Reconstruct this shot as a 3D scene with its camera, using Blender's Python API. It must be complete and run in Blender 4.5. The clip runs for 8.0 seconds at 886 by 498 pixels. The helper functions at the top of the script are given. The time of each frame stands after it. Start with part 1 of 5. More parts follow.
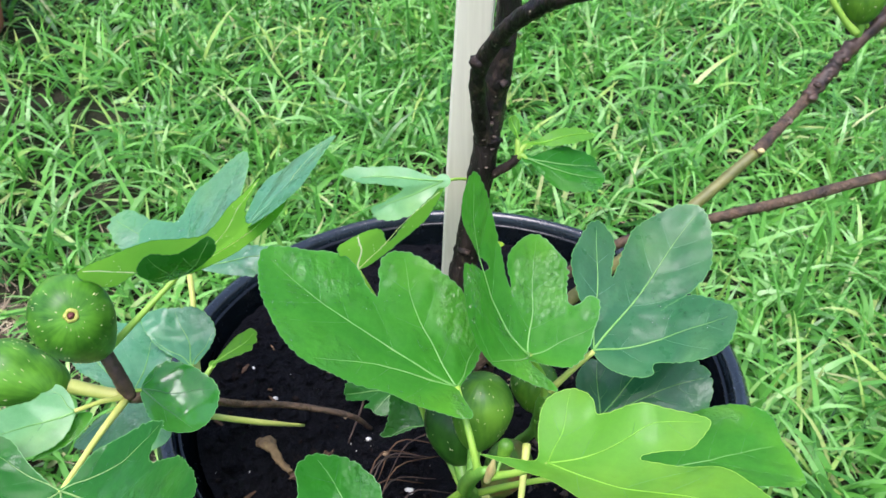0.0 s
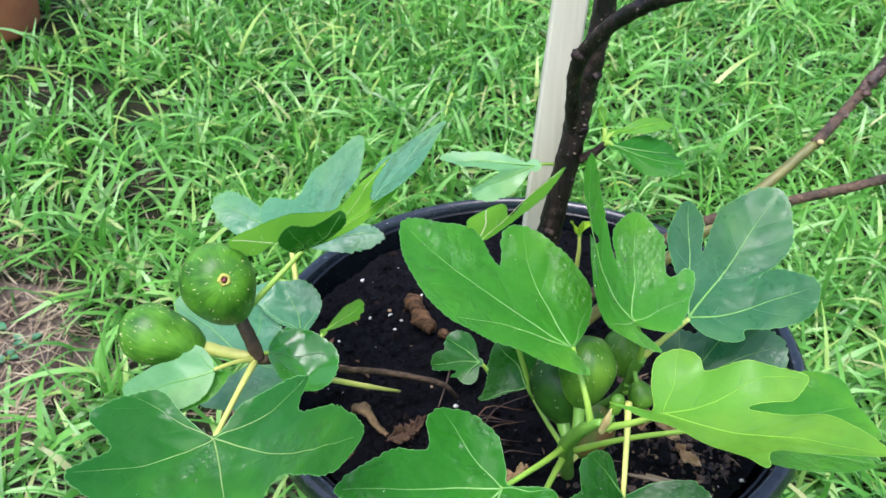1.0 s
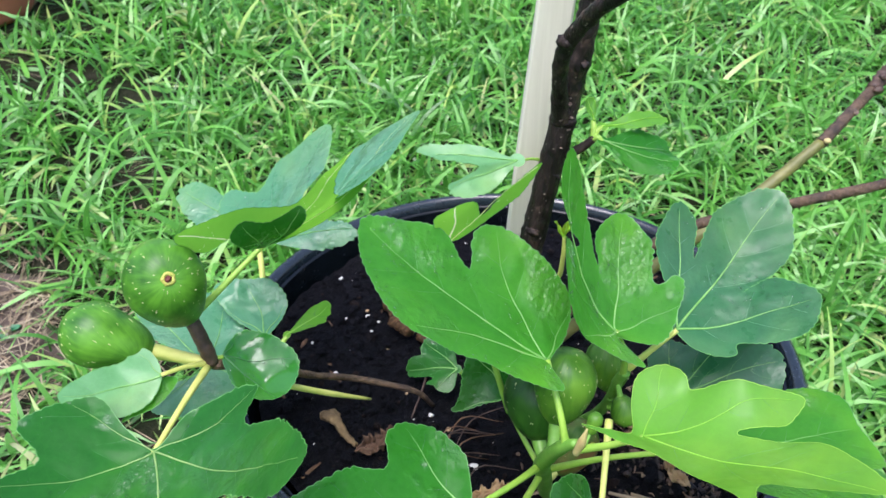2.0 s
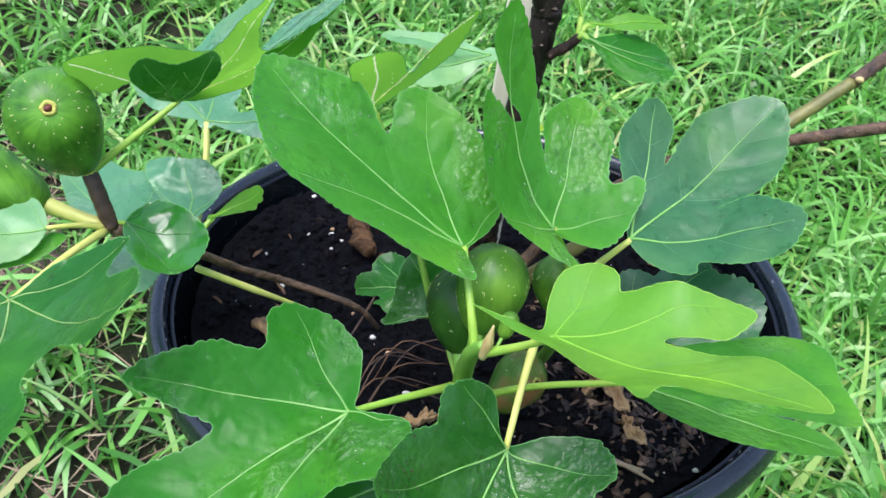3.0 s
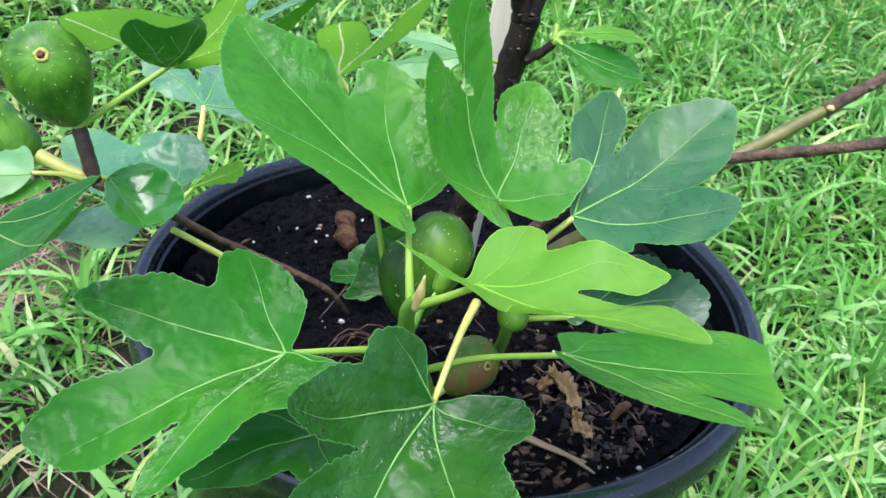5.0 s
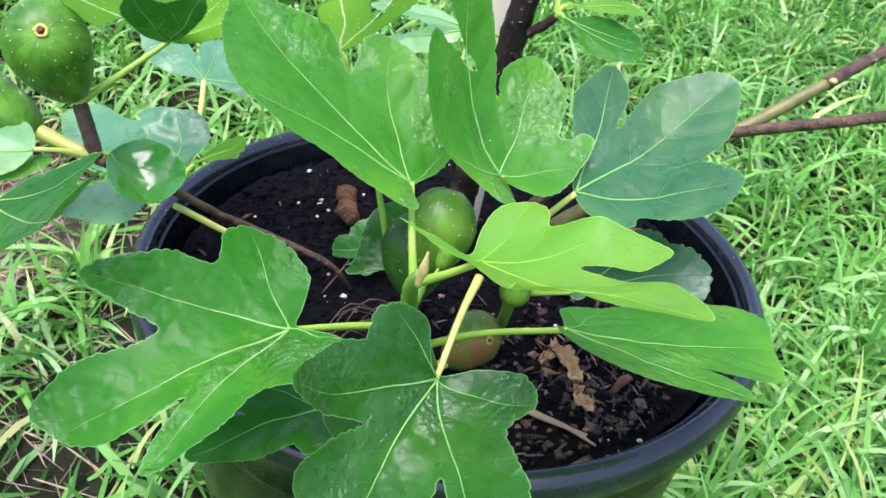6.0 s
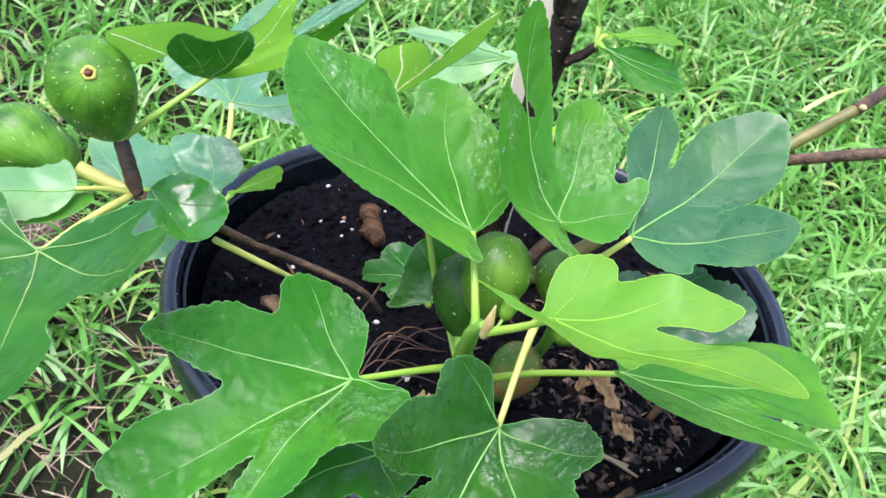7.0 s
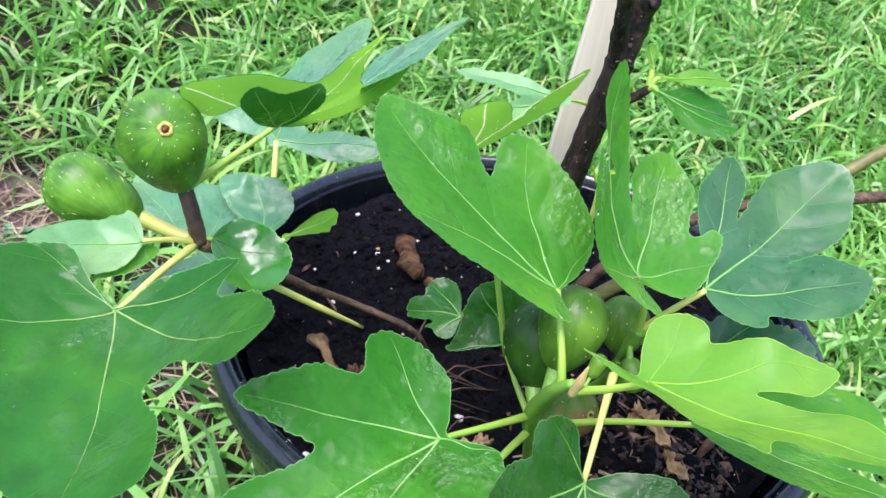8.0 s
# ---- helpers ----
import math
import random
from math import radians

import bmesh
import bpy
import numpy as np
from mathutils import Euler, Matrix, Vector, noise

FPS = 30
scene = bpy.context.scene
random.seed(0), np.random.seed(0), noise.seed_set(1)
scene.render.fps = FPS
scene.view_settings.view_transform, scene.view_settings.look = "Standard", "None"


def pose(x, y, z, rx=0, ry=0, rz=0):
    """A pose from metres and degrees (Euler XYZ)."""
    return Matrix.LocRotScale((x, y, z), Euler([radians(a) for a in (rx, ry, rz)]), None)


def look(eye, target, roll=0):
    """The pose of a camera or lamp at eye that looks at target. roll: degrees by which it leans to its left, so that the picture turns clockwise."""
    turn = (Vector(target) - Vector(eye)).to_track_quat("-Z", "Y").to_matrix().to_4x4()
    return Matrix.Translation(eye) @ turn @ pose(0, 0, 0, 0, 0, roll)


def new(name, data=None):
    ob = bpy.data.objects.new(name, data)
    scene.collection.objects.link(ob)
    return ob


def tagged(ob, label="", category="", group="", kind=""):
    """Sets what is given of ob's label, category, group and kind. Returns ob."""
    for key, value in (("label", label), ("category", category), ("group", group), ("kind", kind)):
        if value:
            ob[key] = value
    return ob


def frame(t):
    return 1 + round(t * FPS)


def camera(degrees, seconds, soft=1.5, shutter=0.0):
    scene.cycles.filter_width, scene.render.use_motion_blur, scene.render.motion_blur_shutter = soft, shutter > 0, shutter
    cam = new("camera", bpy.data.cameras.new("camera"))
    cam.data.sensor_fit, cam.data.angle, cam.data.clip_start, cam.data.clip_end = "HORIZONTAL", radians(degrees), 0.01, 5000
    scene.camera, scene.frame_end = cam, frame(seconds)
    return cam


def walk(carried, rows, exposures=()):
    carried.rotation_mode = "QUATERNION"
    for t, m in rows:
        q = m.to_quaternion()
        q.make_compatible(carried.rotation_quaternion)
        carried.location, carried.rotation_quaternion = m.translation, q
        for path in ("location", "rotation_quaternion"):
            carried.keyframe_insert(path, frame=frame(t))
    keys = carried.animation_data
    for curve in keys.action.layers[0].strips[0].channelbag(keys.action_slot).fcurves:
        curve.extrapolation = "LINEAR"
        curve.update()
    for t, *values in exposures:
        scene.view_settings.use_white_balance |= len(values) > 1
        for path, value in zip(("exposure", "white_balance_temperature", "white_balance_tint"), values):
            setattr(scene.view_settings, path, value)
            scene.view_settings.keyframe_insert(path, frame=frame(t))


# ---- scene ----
from mathutils.geometry import delaunay_2d_cdt

# ---- camera and its walk ----
cam = camera(54.1, 8.0)
cam.data.dof.use_dof, cam.data.dof.focus_distance, cam.data.dof.aperture_fstop = True, 0.43, 32.0
ROWS = [
    (0.0, -0.0004, 0.0022, 0.8594, 54.8, 0.98, -0.18),
    (0.5, -0.0453, -0.0367, 0.8688, 54.8, 0.68, -0.39),
    (1.0, -0.0712, -0.0444, 0.8755, 54.73, 0.24, -0.27),
    (1.5, -0.0566, -0.0265, 0.8537, 54.55, -0.09, -0.09),
    (1.7, -0.0559, -0.017, 0.857, 54.41, -0.0, -0.01),
    (2.8, 0.0094, 0.0058, 0.7954, 54.21, -2.71, 6.53),
    (3.0, 0.0257, 0.0123, 0.7659, 54.61, -2.97, 8.06),
    (3.5, 0.0487, 0.0295, 0.7282, 55.48, -3.82, 10.64),
    (4.0, 0.0788, 0.0361, 0.7196, 57.11, -4.37, 11.51),
    (4.5, 0.0661, -0.0106, 0.7506, 58.4, -5.27, 12.31),
    (5.0, 0.0765, -0.023, 0.7399, 58.64, -5.42, 12.42),
    (5.2, 0.0766, -0.0255, 0.7355, 57.57, -5.24, 12.51),
    (6.3, 0.0713, -0.0196, 0.7491, 56.11, -5.51, 11.91),
    (6.5, 0.0561, -0.0159, 0.755, 55.25, -5.83, 11.15),
    (7.0, 0.027, -0.0125, 0.7656, 55.31, -6.23, 10.6),
    (7.5, 0.0021, -0.0131, 0.7776, 55.55, -6.41, 10.1),
    (8.0, -0.0341, -0.0056, 0.7847, 55.02, -7.33, 8.44),
]
WHITE = {0.0: (6050, 20), 5.0: (6050, 21), 6.5: (6150, 29)}
STOPS = [(0.0, 1.36), (1.5, 1.35), (3.0, 1.35), (3.5, 1.36), (4.5, 1.38), (5.0, 1.40), (6.5, 1.60), (7.0, 1.60), (8.0, 1.58)]
walk(cam, [(t, pose(x, y, z, rx, ry, rz)) for t, x, y, z, rx, ry, rz in ROWS],
     exposures=[(t, stops, *WHITE[max(k for k in WHITE if k <= t)]) for t, stops in STOPS])

# ---- sky and light: bright overcast day ----
SUN_UP, SUN_ROUND = 70.0, 200.0
world = bpy.data.worlds.new("sky")
scene.world = world
world.use_nodes = True
wn = world.node_tree.nodes
sky = wn.new("ShaderNodeTexSky")
sky.sky_type, sky.sun_disc = "NISHITA", False
sky.sun_elevation, sky.sun_rotation = radians(SUN_UP), radians(SUN_ROUND)
sky.air_density, sky.dust_density, sky.ozone_density = 1.0, 4.0, 1.0
world.node_tree.links.new(sky.outputs["Color"], wn["Background"].inputs["Color"])
wn["Background"].inputs["Strength"].default_value = 0.12
sun = new("sun", bpy.data.lights.new("sun", "SUN"))
sun.data.energy, sun.data.angle, sun.data.color = 1.5, radians(44), (1.0, 0.98, 0.95)
sun_from = Vector((math.sin(radians(SUN_ROUND)) * math.cos(radians(SUN_UP)), math.cos(radians(SUN_ROUND)) * math.cos(radians(SUN_UP)), math.sin(radians(SUN_UP))))
sun.matrix_world = look(sun_from * 5, (0, 0, 0))


# ---- materials ----
class Nodes:
    """A small wrapper round a material's node tree."""

    def __init__(self, name):
        self.mat = bpy.data.materials.new(name)
        self.mat.use_nodes = True
        self.tree = self.mat.node_tree
        self.bsdf = self.tree.nodes["Principled BSDF"]
        self.out = self.tree.nodes["Material Output"]
        self.coord = self.tree.nodes.new("ShaderNodeTexCoord").outputs["Object"]

    def link(self, a, b):
        self.tree.links.new(a, b)

    def noise(self, scale, detail=4.0, rough=0.55, stretch=None):
        n = self.tree.nodes.new("ShaderNodeTexNoise")
        n.inputs["Scale"].default_value, n.inputs["Detail"].default_value, n.inputs["Roughness"].default_value = scale, detail, rough
        if stretch:
            m = self.tree.nodes.new("ShaderNodeMapping")
            m.inputs["Scale"].default_value = stretch
            self.link(self.coord, m.inputs["Vector"])
            self.link(m.outputs["Vector"], n.inputs["Vector"])
        else:
            self.link(self.coord, n.inputs["Vector"])
        return n.outputs["Fac"]

    def voronoi(self, scale, feature="F1"):
        n = self.tree.nodes.new("ShaderNodeTexVoronoi")
        n.feature = feature
        n.inputs["Scale"].default_value = scale
        self.link(self.coord, n.inputs["Vector"])
        return n.outputs["Distance"]

    def ramp(self, fac, *stops):
        n = self.tree.nodes.new("ShaderNodeValToRGB")
        e = n.color_ramp.elements
        while len(e) < len(stops):
            e.new(0.5)
        for k, (at, colour) in zip(e, stops):
            k.position, k.color = at, (*colour, 1.0)
        self.link(fac, n.inputs["Fac"])
        return n.outputs["Color"]

    def mix(self, fac, a, b, blend="MIX"):
        n = self.tree.nodes.new("ShaderNodeMix")
        n.data_type, n.blend_type = "RGBA", blend
        for value, key in ((fac, 0), (a, 6), (b, 7)):
            if isinstance(value, (int, float)):
                n.inputs[key].default_value = value
            elif isinstance(value, tuple):
                n.inputs[key].default_value = (*value, 1.0)
            else:
                self.link(value, n.inputs[key])
        return n.outputs[2]

    def math(self, op, a, b=0.0):
        n = self.tree.nodes.new("ShaderNodeMath")
        n.operation = op
        for value, key in ((a, 0), (b, 1)):
            if isinstance(value, (int, float)):
                n.inputs[key].default_value = value
            else:
                self.link(value, n.inputs[key])
        return n.outputs[0]

    def bump(self, height, strength, distance, under=None):
        n = self.tree.nodes.new("ShaderNodeBump")
        n.inputs["Strength"].default_value, n.inputs["Distance"].default_value = strength, distance
        self.link(height, n.inputs["Height"])
        if under is not None:
            self.link(under, n.inputs["Normal"])
        return n.outputs["Normal"]

    def done(self, colour=None, rough=0.5, normal=None, spec=0.5, metal=0.0, coat=0.0, coat_rough=0.1, translucent=None, share=0.3):
        p = self.bsdf
        for value, key in ((colour, "Base Color"), (rough, "Roughness")):
            if isinstance(value, tuple):
                p.inputs[key].default_value = (*value, 1.0)
            elif isinstance(value, (int, float)):
                p.inputs[key].default_value = value
            elif value is not None:
                self.link(value, p.inputs[key])
        p.inputs["Specular IOR Level"].default_value, p.inputs["Metallic"].default_value = spec, metal
        p.inputs["Coat Weight"].default_value, p.inputs["Coat Roughness"].default_value = coat, coat_rough
        if normal is not None:
            self.link(normal, p.inputs["Normal"])
        if translucent is not None:
            t = self.tree.nodes.new("ShaderNodeBsdfTranslucent")
            if isinstance(translucent, tuple):
                t.inputs["Color"].default_value = (*translucent, 1.0)
            else:
                self.link(translucent, t.inputs["Color"])
            m = self.tree.nodes.new("ShaderNodeMixShader")
            m.inputs["Fac"].default_value = share
            self.link(p.outputs["BSDF"], m.inputs[1])
            self.link(t.outputs["BSDF"], m.inputs[2])
            self.link(m.outputs["Shader"], self.out.inputs["Surface"])
        return self.mat


def leaf_material(name, dark, light, through_it, rough, wet=0.0, share=0.35, relief=0.5, spec=0.5):
    n = Nodes(name)
    broad = n.noise(24, 3)
    patch = n.noise(9, 2)
    fine = n.noise(320, 3)
    base = n.ramp(n.mix(0.6, broad, patch), (0.38, dark), (0.50, tuple(0.5 * (a + b) for a, b in zip(dark, light))), (0.60, light))
    base = n.mix(n.ramp(n.noise(14, 2), (0.48, (0, 0, 0)), (0.68, (0.75, 0.75, 0.75))), base, (light[0] * 2.1, light[1] * 1.35, light[2] * 0.8))
    base = n.mix(n.ramp(n.noise(19, 3), (0.50, (0, 0, 0)), (0.66, (0.6, 0.6, 0.6))), base, (dark[0] * 0.6, dark[1] * 0.65, dark[2] * 0.8))
    colour = n.mix(n.math("MULTIPLY", fine, 0.4), base, tuple(c * 1.4 for c in light))
    net = n.ramp(n.voronoi(260, "DISTANCE_TO_EDGE"), (0.0, (1, 1, 1)), (0.09, (0, 0, 0)))
    net_wide = n.ramp(n.voronoi(95, "DISTANCE_TO_EDGE"), (0.0, (1, 1, 1)), (0.05, (0, 0, 0)))
    colour = n.mix(n.math("MULTIPLY", net_wide, 0.05), n.mix(n.math("MULTIPLY", net, 0.07), colour, tuple(c * 1.9 for c in light)), tuple(c * 2.0 for c in light))
    cells = n.mix(0.5, net, net_wide)
    ripple = n.bump(n.noise(70, 2), relief * 0.5, 0.003)
    blister = n.bump(n.math("MULTIPLY", n.ramp(n.noise(26, 2), (0.50, (0.05, 0.05, 0.05)), (0.64, (1, 1, 1))), n.noise(300, 1.5, 0.4)), min(1.0, relief), 0.0026 * relief, ripple)
    normal = n.bump(cells, relief * 0.08, -0.0005, blister)
    shine = n.ramp(n.noise(60, 4), (0.38, (rough * 0.7,) * 3), (0.66, (min(1.0, rough * 1.5),) * 3))
    film = n.ramp(n.noise(30, 2), (0.545 - 0.10 * wet, (wet * 0.12,) * 3), (0.62 - 0.08 * wet, (min(1.0, 0.1 + relief),) * 3))
    beads = n.bump(n.math("MULTIPLY", film, n.noise(190, 3, 0.6)), 1.0, 0.0060 * relief, normal)
    n.bsdf.inputs["Coat IOR"].default_value = 1.6
    n.link(film, n.bsdf.inputs["Coat Weight"])
    n.link(beads, n.bsdf.inputs["Coat Normal"])
    return n.done(colour, shine, normal, spec, coat=wet, coat_rough=0.06, translucent=n.mix(broad, through_it, tuple(c * 0.7 for c in through_it)), share=share)


LEAF = leaf_material("fig_leaf_green", (0.022, 0.160, 0.018), (0.075, 0.30, 0.028), (0.12, 0.56, 0.02), 0.42, wet=0.05, relief=0.75, spec=0.20, share=0.40)
LEAF_MID = leaf_material("fig_leaf_mid_green", (0.010, 0.108, 0.010), (0.032, 0.192, 0.016), (0.07, 0.42, 0.015), 0.38, wet=0.08, share=0.32, relief=1.15, spec=0.17)
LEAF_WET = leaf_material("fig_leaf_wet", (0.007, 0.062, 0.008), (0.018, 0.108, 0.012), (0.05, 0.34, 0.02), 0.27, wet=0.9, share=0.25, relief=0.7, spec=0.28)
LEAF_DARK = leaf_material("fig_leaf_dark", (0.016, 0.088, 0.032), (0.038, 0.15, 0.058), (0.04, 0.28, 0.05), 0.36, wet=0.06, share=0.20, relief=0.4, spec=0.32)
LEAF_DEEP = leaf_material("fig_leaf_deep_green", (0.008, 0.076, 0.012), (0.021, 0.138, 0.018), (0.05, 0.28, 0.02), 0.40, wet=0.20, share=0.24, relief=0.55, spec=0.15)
LEAF_SHEEN = leaf_material("fig_leaf_wet_sky_tint", (0.045, 0.175, 0.082), (0.085, 0.255, 0.130), (0.08, 0.40, 0.10), 0.34, wet=0.25, share=0.22, relief=0.6, spec=0.45)
LEAF_GLOSS = leaf_material("fig_leaf_cupped_wet", (0.012, 0.105, 0.016), (0.032, 0.185, 0.024), (0.05, 0.34, 0.02), 0.15, wet=0.7, share=0.22, relief=0.35, spec=0.55)
LEAF_SMOOTH = leaf_material("fig_leaf_pale_smooth", (0.095, 0.270, 0.105), (0.140, 0.345, 0.145), (0.14, 0.50, 0.10), 0.42, wet=0.05, share=0.25, relief=0.2, spec=0.40)
LEAF_YOUNG = leaf_material("fig_leaf_young", (0.090, 0.29, 0.022), (0.130, 0.375, 0.028), (0.24, 0.60, 0.03), 0.5, share=0.4, relief=0.25)
LEAF_FOLD = leaf_material("fig_leaf_yellow_edge", (0.23, 0.40, 0.018), (0.29, 0.47, 0.022), (0.44, 0.64, 0.03), 0.5, share=0.4, relief=0.15, spec=0.2)
LEAF_THIN = leaf_material("fig_leaf_backlight_tint", (0.10, 0.31, 0.030), (0.15, 0.40, 0.045), (0.34, 0.80, 0.07), 0.5, share=0.68, relief=0.3, spec=0.2)


def simple(name, dark, light, scale, rough, bump=0.3, depth=0.001, spec=0.5, coat=0.0, stretch=None, share=0.0):
    n = Nodes(name)
    f = n.noise(scale, 5, 0.6, stretch)
    g = n.noise(scale * 7, 3)
    col = n.mix(n.math("MULTIPLY", g, 0.4), n.ramp(f, (0.33, dark), (0.67, light)), dark)
    normal = n.bump(g, bump, depth, n.bump(f, bump, depth * 3))
    if share:
        return n.done(col, rough, normal, spec, coat=coat, translucent=tuple(min(1.0, c * 1.6) for c in light), share=share)
    return n.done(col, rough, normal, spec, coat=coat)


YELLOWED = simple("yellowed_leaf", (0.40, 0.44, 0.05), (0.58, 0.55, 0.14), 300, 0.6, 0.1)
VEIN_PALE = simple("leaf_vein_pale", (0.19, 0.36, 0.10), (0.29, 0.45, 0.15), 120, 0.5, 0.1, share=0.2)
VEIN = simple("leaf_vein", (0.13, 0.36, 0.07), (0.22, 0.45, 0.13), 120, 0.45, 0.1, share=0.08)
VEIN_FINE = simple("leaf_vein_fine", (0.07, 0.25, 0.055), (0.12, 0.34, 0.08), 120, 0.45, 0.1, share=0.08)
VEIN_DEEP = simple("leaf_vein_deep", (0.026, 0.130, 0.030), (0.050, 0.190, 0.050), 120, 0.45, 0.1, share=0.05)
VEIN_BLUE = simple("leaf_vein_bluish", (0.075, 0.22, 0.105), (0.12, 0.29, 0.15), 120, 0.45, 0.1, share=0.05)
VEIN_YOUNG = simple("leaf_vein_young", (0.27, 0.52, 0.07), (0.37, 0.62, 0.11), 120, 0.45, 0.1, share=0.55)
VEIN_THIN = simple("backlight_tint_vein", (0.52, 0.74, 0.26), (0.66, 0.84, 0.36), 120, 0.5, 0.1, share=0.75)
PETIOLE = simple("petiole_green", (0.20, 0.40, 0.05), (0.34, 0.52, 0.07), 60, 0.4, 0.15)
PETIOLE_PALE = simple("petiole_pale", (0.44, 0.50, 0.10), (0.62, 0.63, 0.19), 60, 0.45, 0.15)
SHOOT = simple("green_shoot", (0.09, 0.26, 0.03), (0.20, 0.40, 0.06), 50, 0.4, 0.2)
BUD = simple("bud_scale", (0.40, 0.30, 0.12), (0.52, 0.50, 0.20), 120, 0.5, 0.2)
BRANCH = simple("grey_brown_branch", (0.020, 0.012, 0.007), (0.165, 0.102, 0.055), 110, 0.55, 0.8, 0.0016)
BRANCH_OLIVE = simple("olive_branch", (0.085, 0.098, 0.022), (0.22, 0.215, 0.060), 40, 0.5, 0.4, 0.001)
TWIG_DARK = simple("dark_twig", (0.018, 0.011, 0.008), (0.12, 0.070, 0.045), 85, 0.5, 0.5, 0.001)
LENTICEL = simple("pale_lenticel", (0.34, 0.40, 0.16), (0.5, 0.54, 0.28), 200, 0.7)
SCAR = simple("pale_bark_scar", (0.04, 0.028, 0.022), (0.22, 0.17, 0.13), 260, 0.7, 0.6, 0.0006, 0.2)


def bark_material():
    n = Nodes("wet_dark_bark")
    f = n.noise(70, 6, 0.65, (1, 1, 0.35))
    specks = n.voronoi(260)
    worn = n.ramp(n.noise(48, 5, 0.7), (0.54, (0, 0, 0)), (0.66, (0.8, 0.8, 0.8)))
    dark = n.mix(worn, n.ramp(f, (0.40, (0.004, 0.003, 0.003)), (0.66, (0.024, 0.015, 0.011))), (0.085, 0.055, 0.038))
    few = n.ramp(n.noise(120, 3, 0.6, (0.6, 0.6, 1.6)), (0.50, (0, 0, 0)), (0.58, (1, 1, 1)))
    col = n.mix(n.math("MULTIPLY", n.ramp(specks, (0.09, (1, 1, 1)), (0.20, (0, 0, 0))), few), dark, (0.28, 0.23, 0.18))
    return n.done(col, n.ramp(f, (0.4, (0.35,) * 3), (0.6, (0.7,) * 3)), n.bump(f, 1.0, 0.006, n.bump(n.noise(400, 3), 0.4, 0.0006)), 0.3)


def wood_material():
    n = Nodes("pale_stake_wood")
    f = n.noise(30, 6, 0.6, (6, 6, 0.25))
    g = n.noise(14, 3)
    col = n.mix(n.math("MULTIPLY", g, 0.5), n.ramp(f, (0.3, (0.53, 0.525, 0.40)), (0.7, (0.68, 0.675, 0.535))), (0.51, 0.50, 0.39))
    return n.done(col, 0.75, n.bump(f, 0.3, 0.0008), 0.3)


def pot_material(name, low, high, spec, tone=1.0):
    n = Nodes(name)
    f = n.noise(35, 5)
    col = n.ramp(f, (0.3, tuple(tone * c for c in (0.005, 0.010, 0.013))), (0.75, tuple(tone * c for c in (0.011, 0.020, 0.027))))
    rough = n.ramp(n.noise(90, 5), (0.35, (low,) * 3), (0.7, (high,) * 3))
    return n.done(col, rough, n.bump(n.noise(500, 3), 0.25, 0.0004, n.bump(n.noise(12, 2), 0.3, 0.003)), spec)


def soil_material():
    n = Nodes("potting_mix")
    f = n.noise(60, 8, 0.7)
    g = n.noise(420, 5, 0.7)
    col = n.mix(n.ramp(g, (0.55, (0, 0, 0)), (0.75, (0.6, 0.6, 0.6))), n.ramp(f, (0.35, (0.0052, 0.0060, 0.0088)), (0.72, (0.0125, 0.0128, 0.0165))), (0.034, 0.028, 0.026))
    r = n.tree.nodes.new("ShaderNodeNewGeometry").outputs["Random Per Island"]
    col = n.mix(n.ramp(r, (0.90, (0, 0, 0)), (0.99, (1, 1, 1))), col, (0.028, 0.020, 0.017))
    return n.done(col, n.ramp(f, (0.4, (0.6,) * 3), (0.7, (0.95,) * 3)), n.bump(g, 1.0, 0.006, n.bump(f, 0.8, 0.01)), 0.08)


def ground_material():
    n = Nodes("lawn_soil")
    f = n.noise(9, 8, 0.65)
    g = n.noise(130, 6, 0.7)
    thatch = n.ramp(g, (0.3, (0.006, 0.008, 0.004)), (0.6, (0.02, 0.026, 0.009)), (0.85, (0.06, 0.048, 0.028)))
    col = n.mix(n.ramp(f, (0.5, (0, 0, 0)), (0.72, (0.35, 0.35, 0.35))), thatch, (0.12, 0.09, 0.07))
    return n.done(col, 0.9, n.bump(g, 1.0, 0.01), 0.2)


def bare_material():
    n = Nodes("bare_earth")
    f = n.noise(22, 8, 0.65)
    g = n.noise(260, 6, 0.7)
    col = n.mix(n.math("MULTIPLY", g, 0.5), n.ramp(f, (0.3, (0.060, 0.042, 0.032)), (0.7, (0.185, 0.148, 0.125))), (0.060, 0.044, 0.033))
    return n.done(col, 0.85, n.bump(g, 0.9, 0.006), 0.25)


def blade_material(name, stops, rough, share, through_it, spec=0.55, film=0.08):
    n = Nodes(name)
    r = n.tree.nodes.new("ShaderNodeNewGeometry").outputs["Random Per Island"]
    col = n.ramp(r, *stops)
    spots = n.noise(45, 3)
    col = n.mix(n.math("MULTIPLY", spots, 0.35), col, tuple(c * 0.6 for c in stops[1][1]))
    col = n.mix(n.ramp(n.noise(2.6, 3), (0.42, (0, 0, 0)), (0.66, (0.4, 0.4, 0.4))), col, stops[2][1])
    return n.done(col, rough, n.bump(n.noise(600, 2), 0.2, 0.0004), spec, coat=film, coat_rough=0.2, translucent=n.mix(0.5, col, through_it), share=share)


def turf_material():
    n = Nodes("distant_turf")
    col = n.mix(0.5, n.ramp(n.noise(60, 6, 0.7), (0.35, (0.02, 0.09, 0.015)), (0.65, (0.12, 0.33, 0.06))), n.ramp(n.noise(0.7, 4), (0.35, (0.06, 0.20, 0.03)), (0.65, (0.13, 0.32, 0.06))))
    return n.done(col, 0.8, n.bump(n.noise(60, 6, 0.7), 1.0, 0.03), 0.2)


TURF = turf_material()
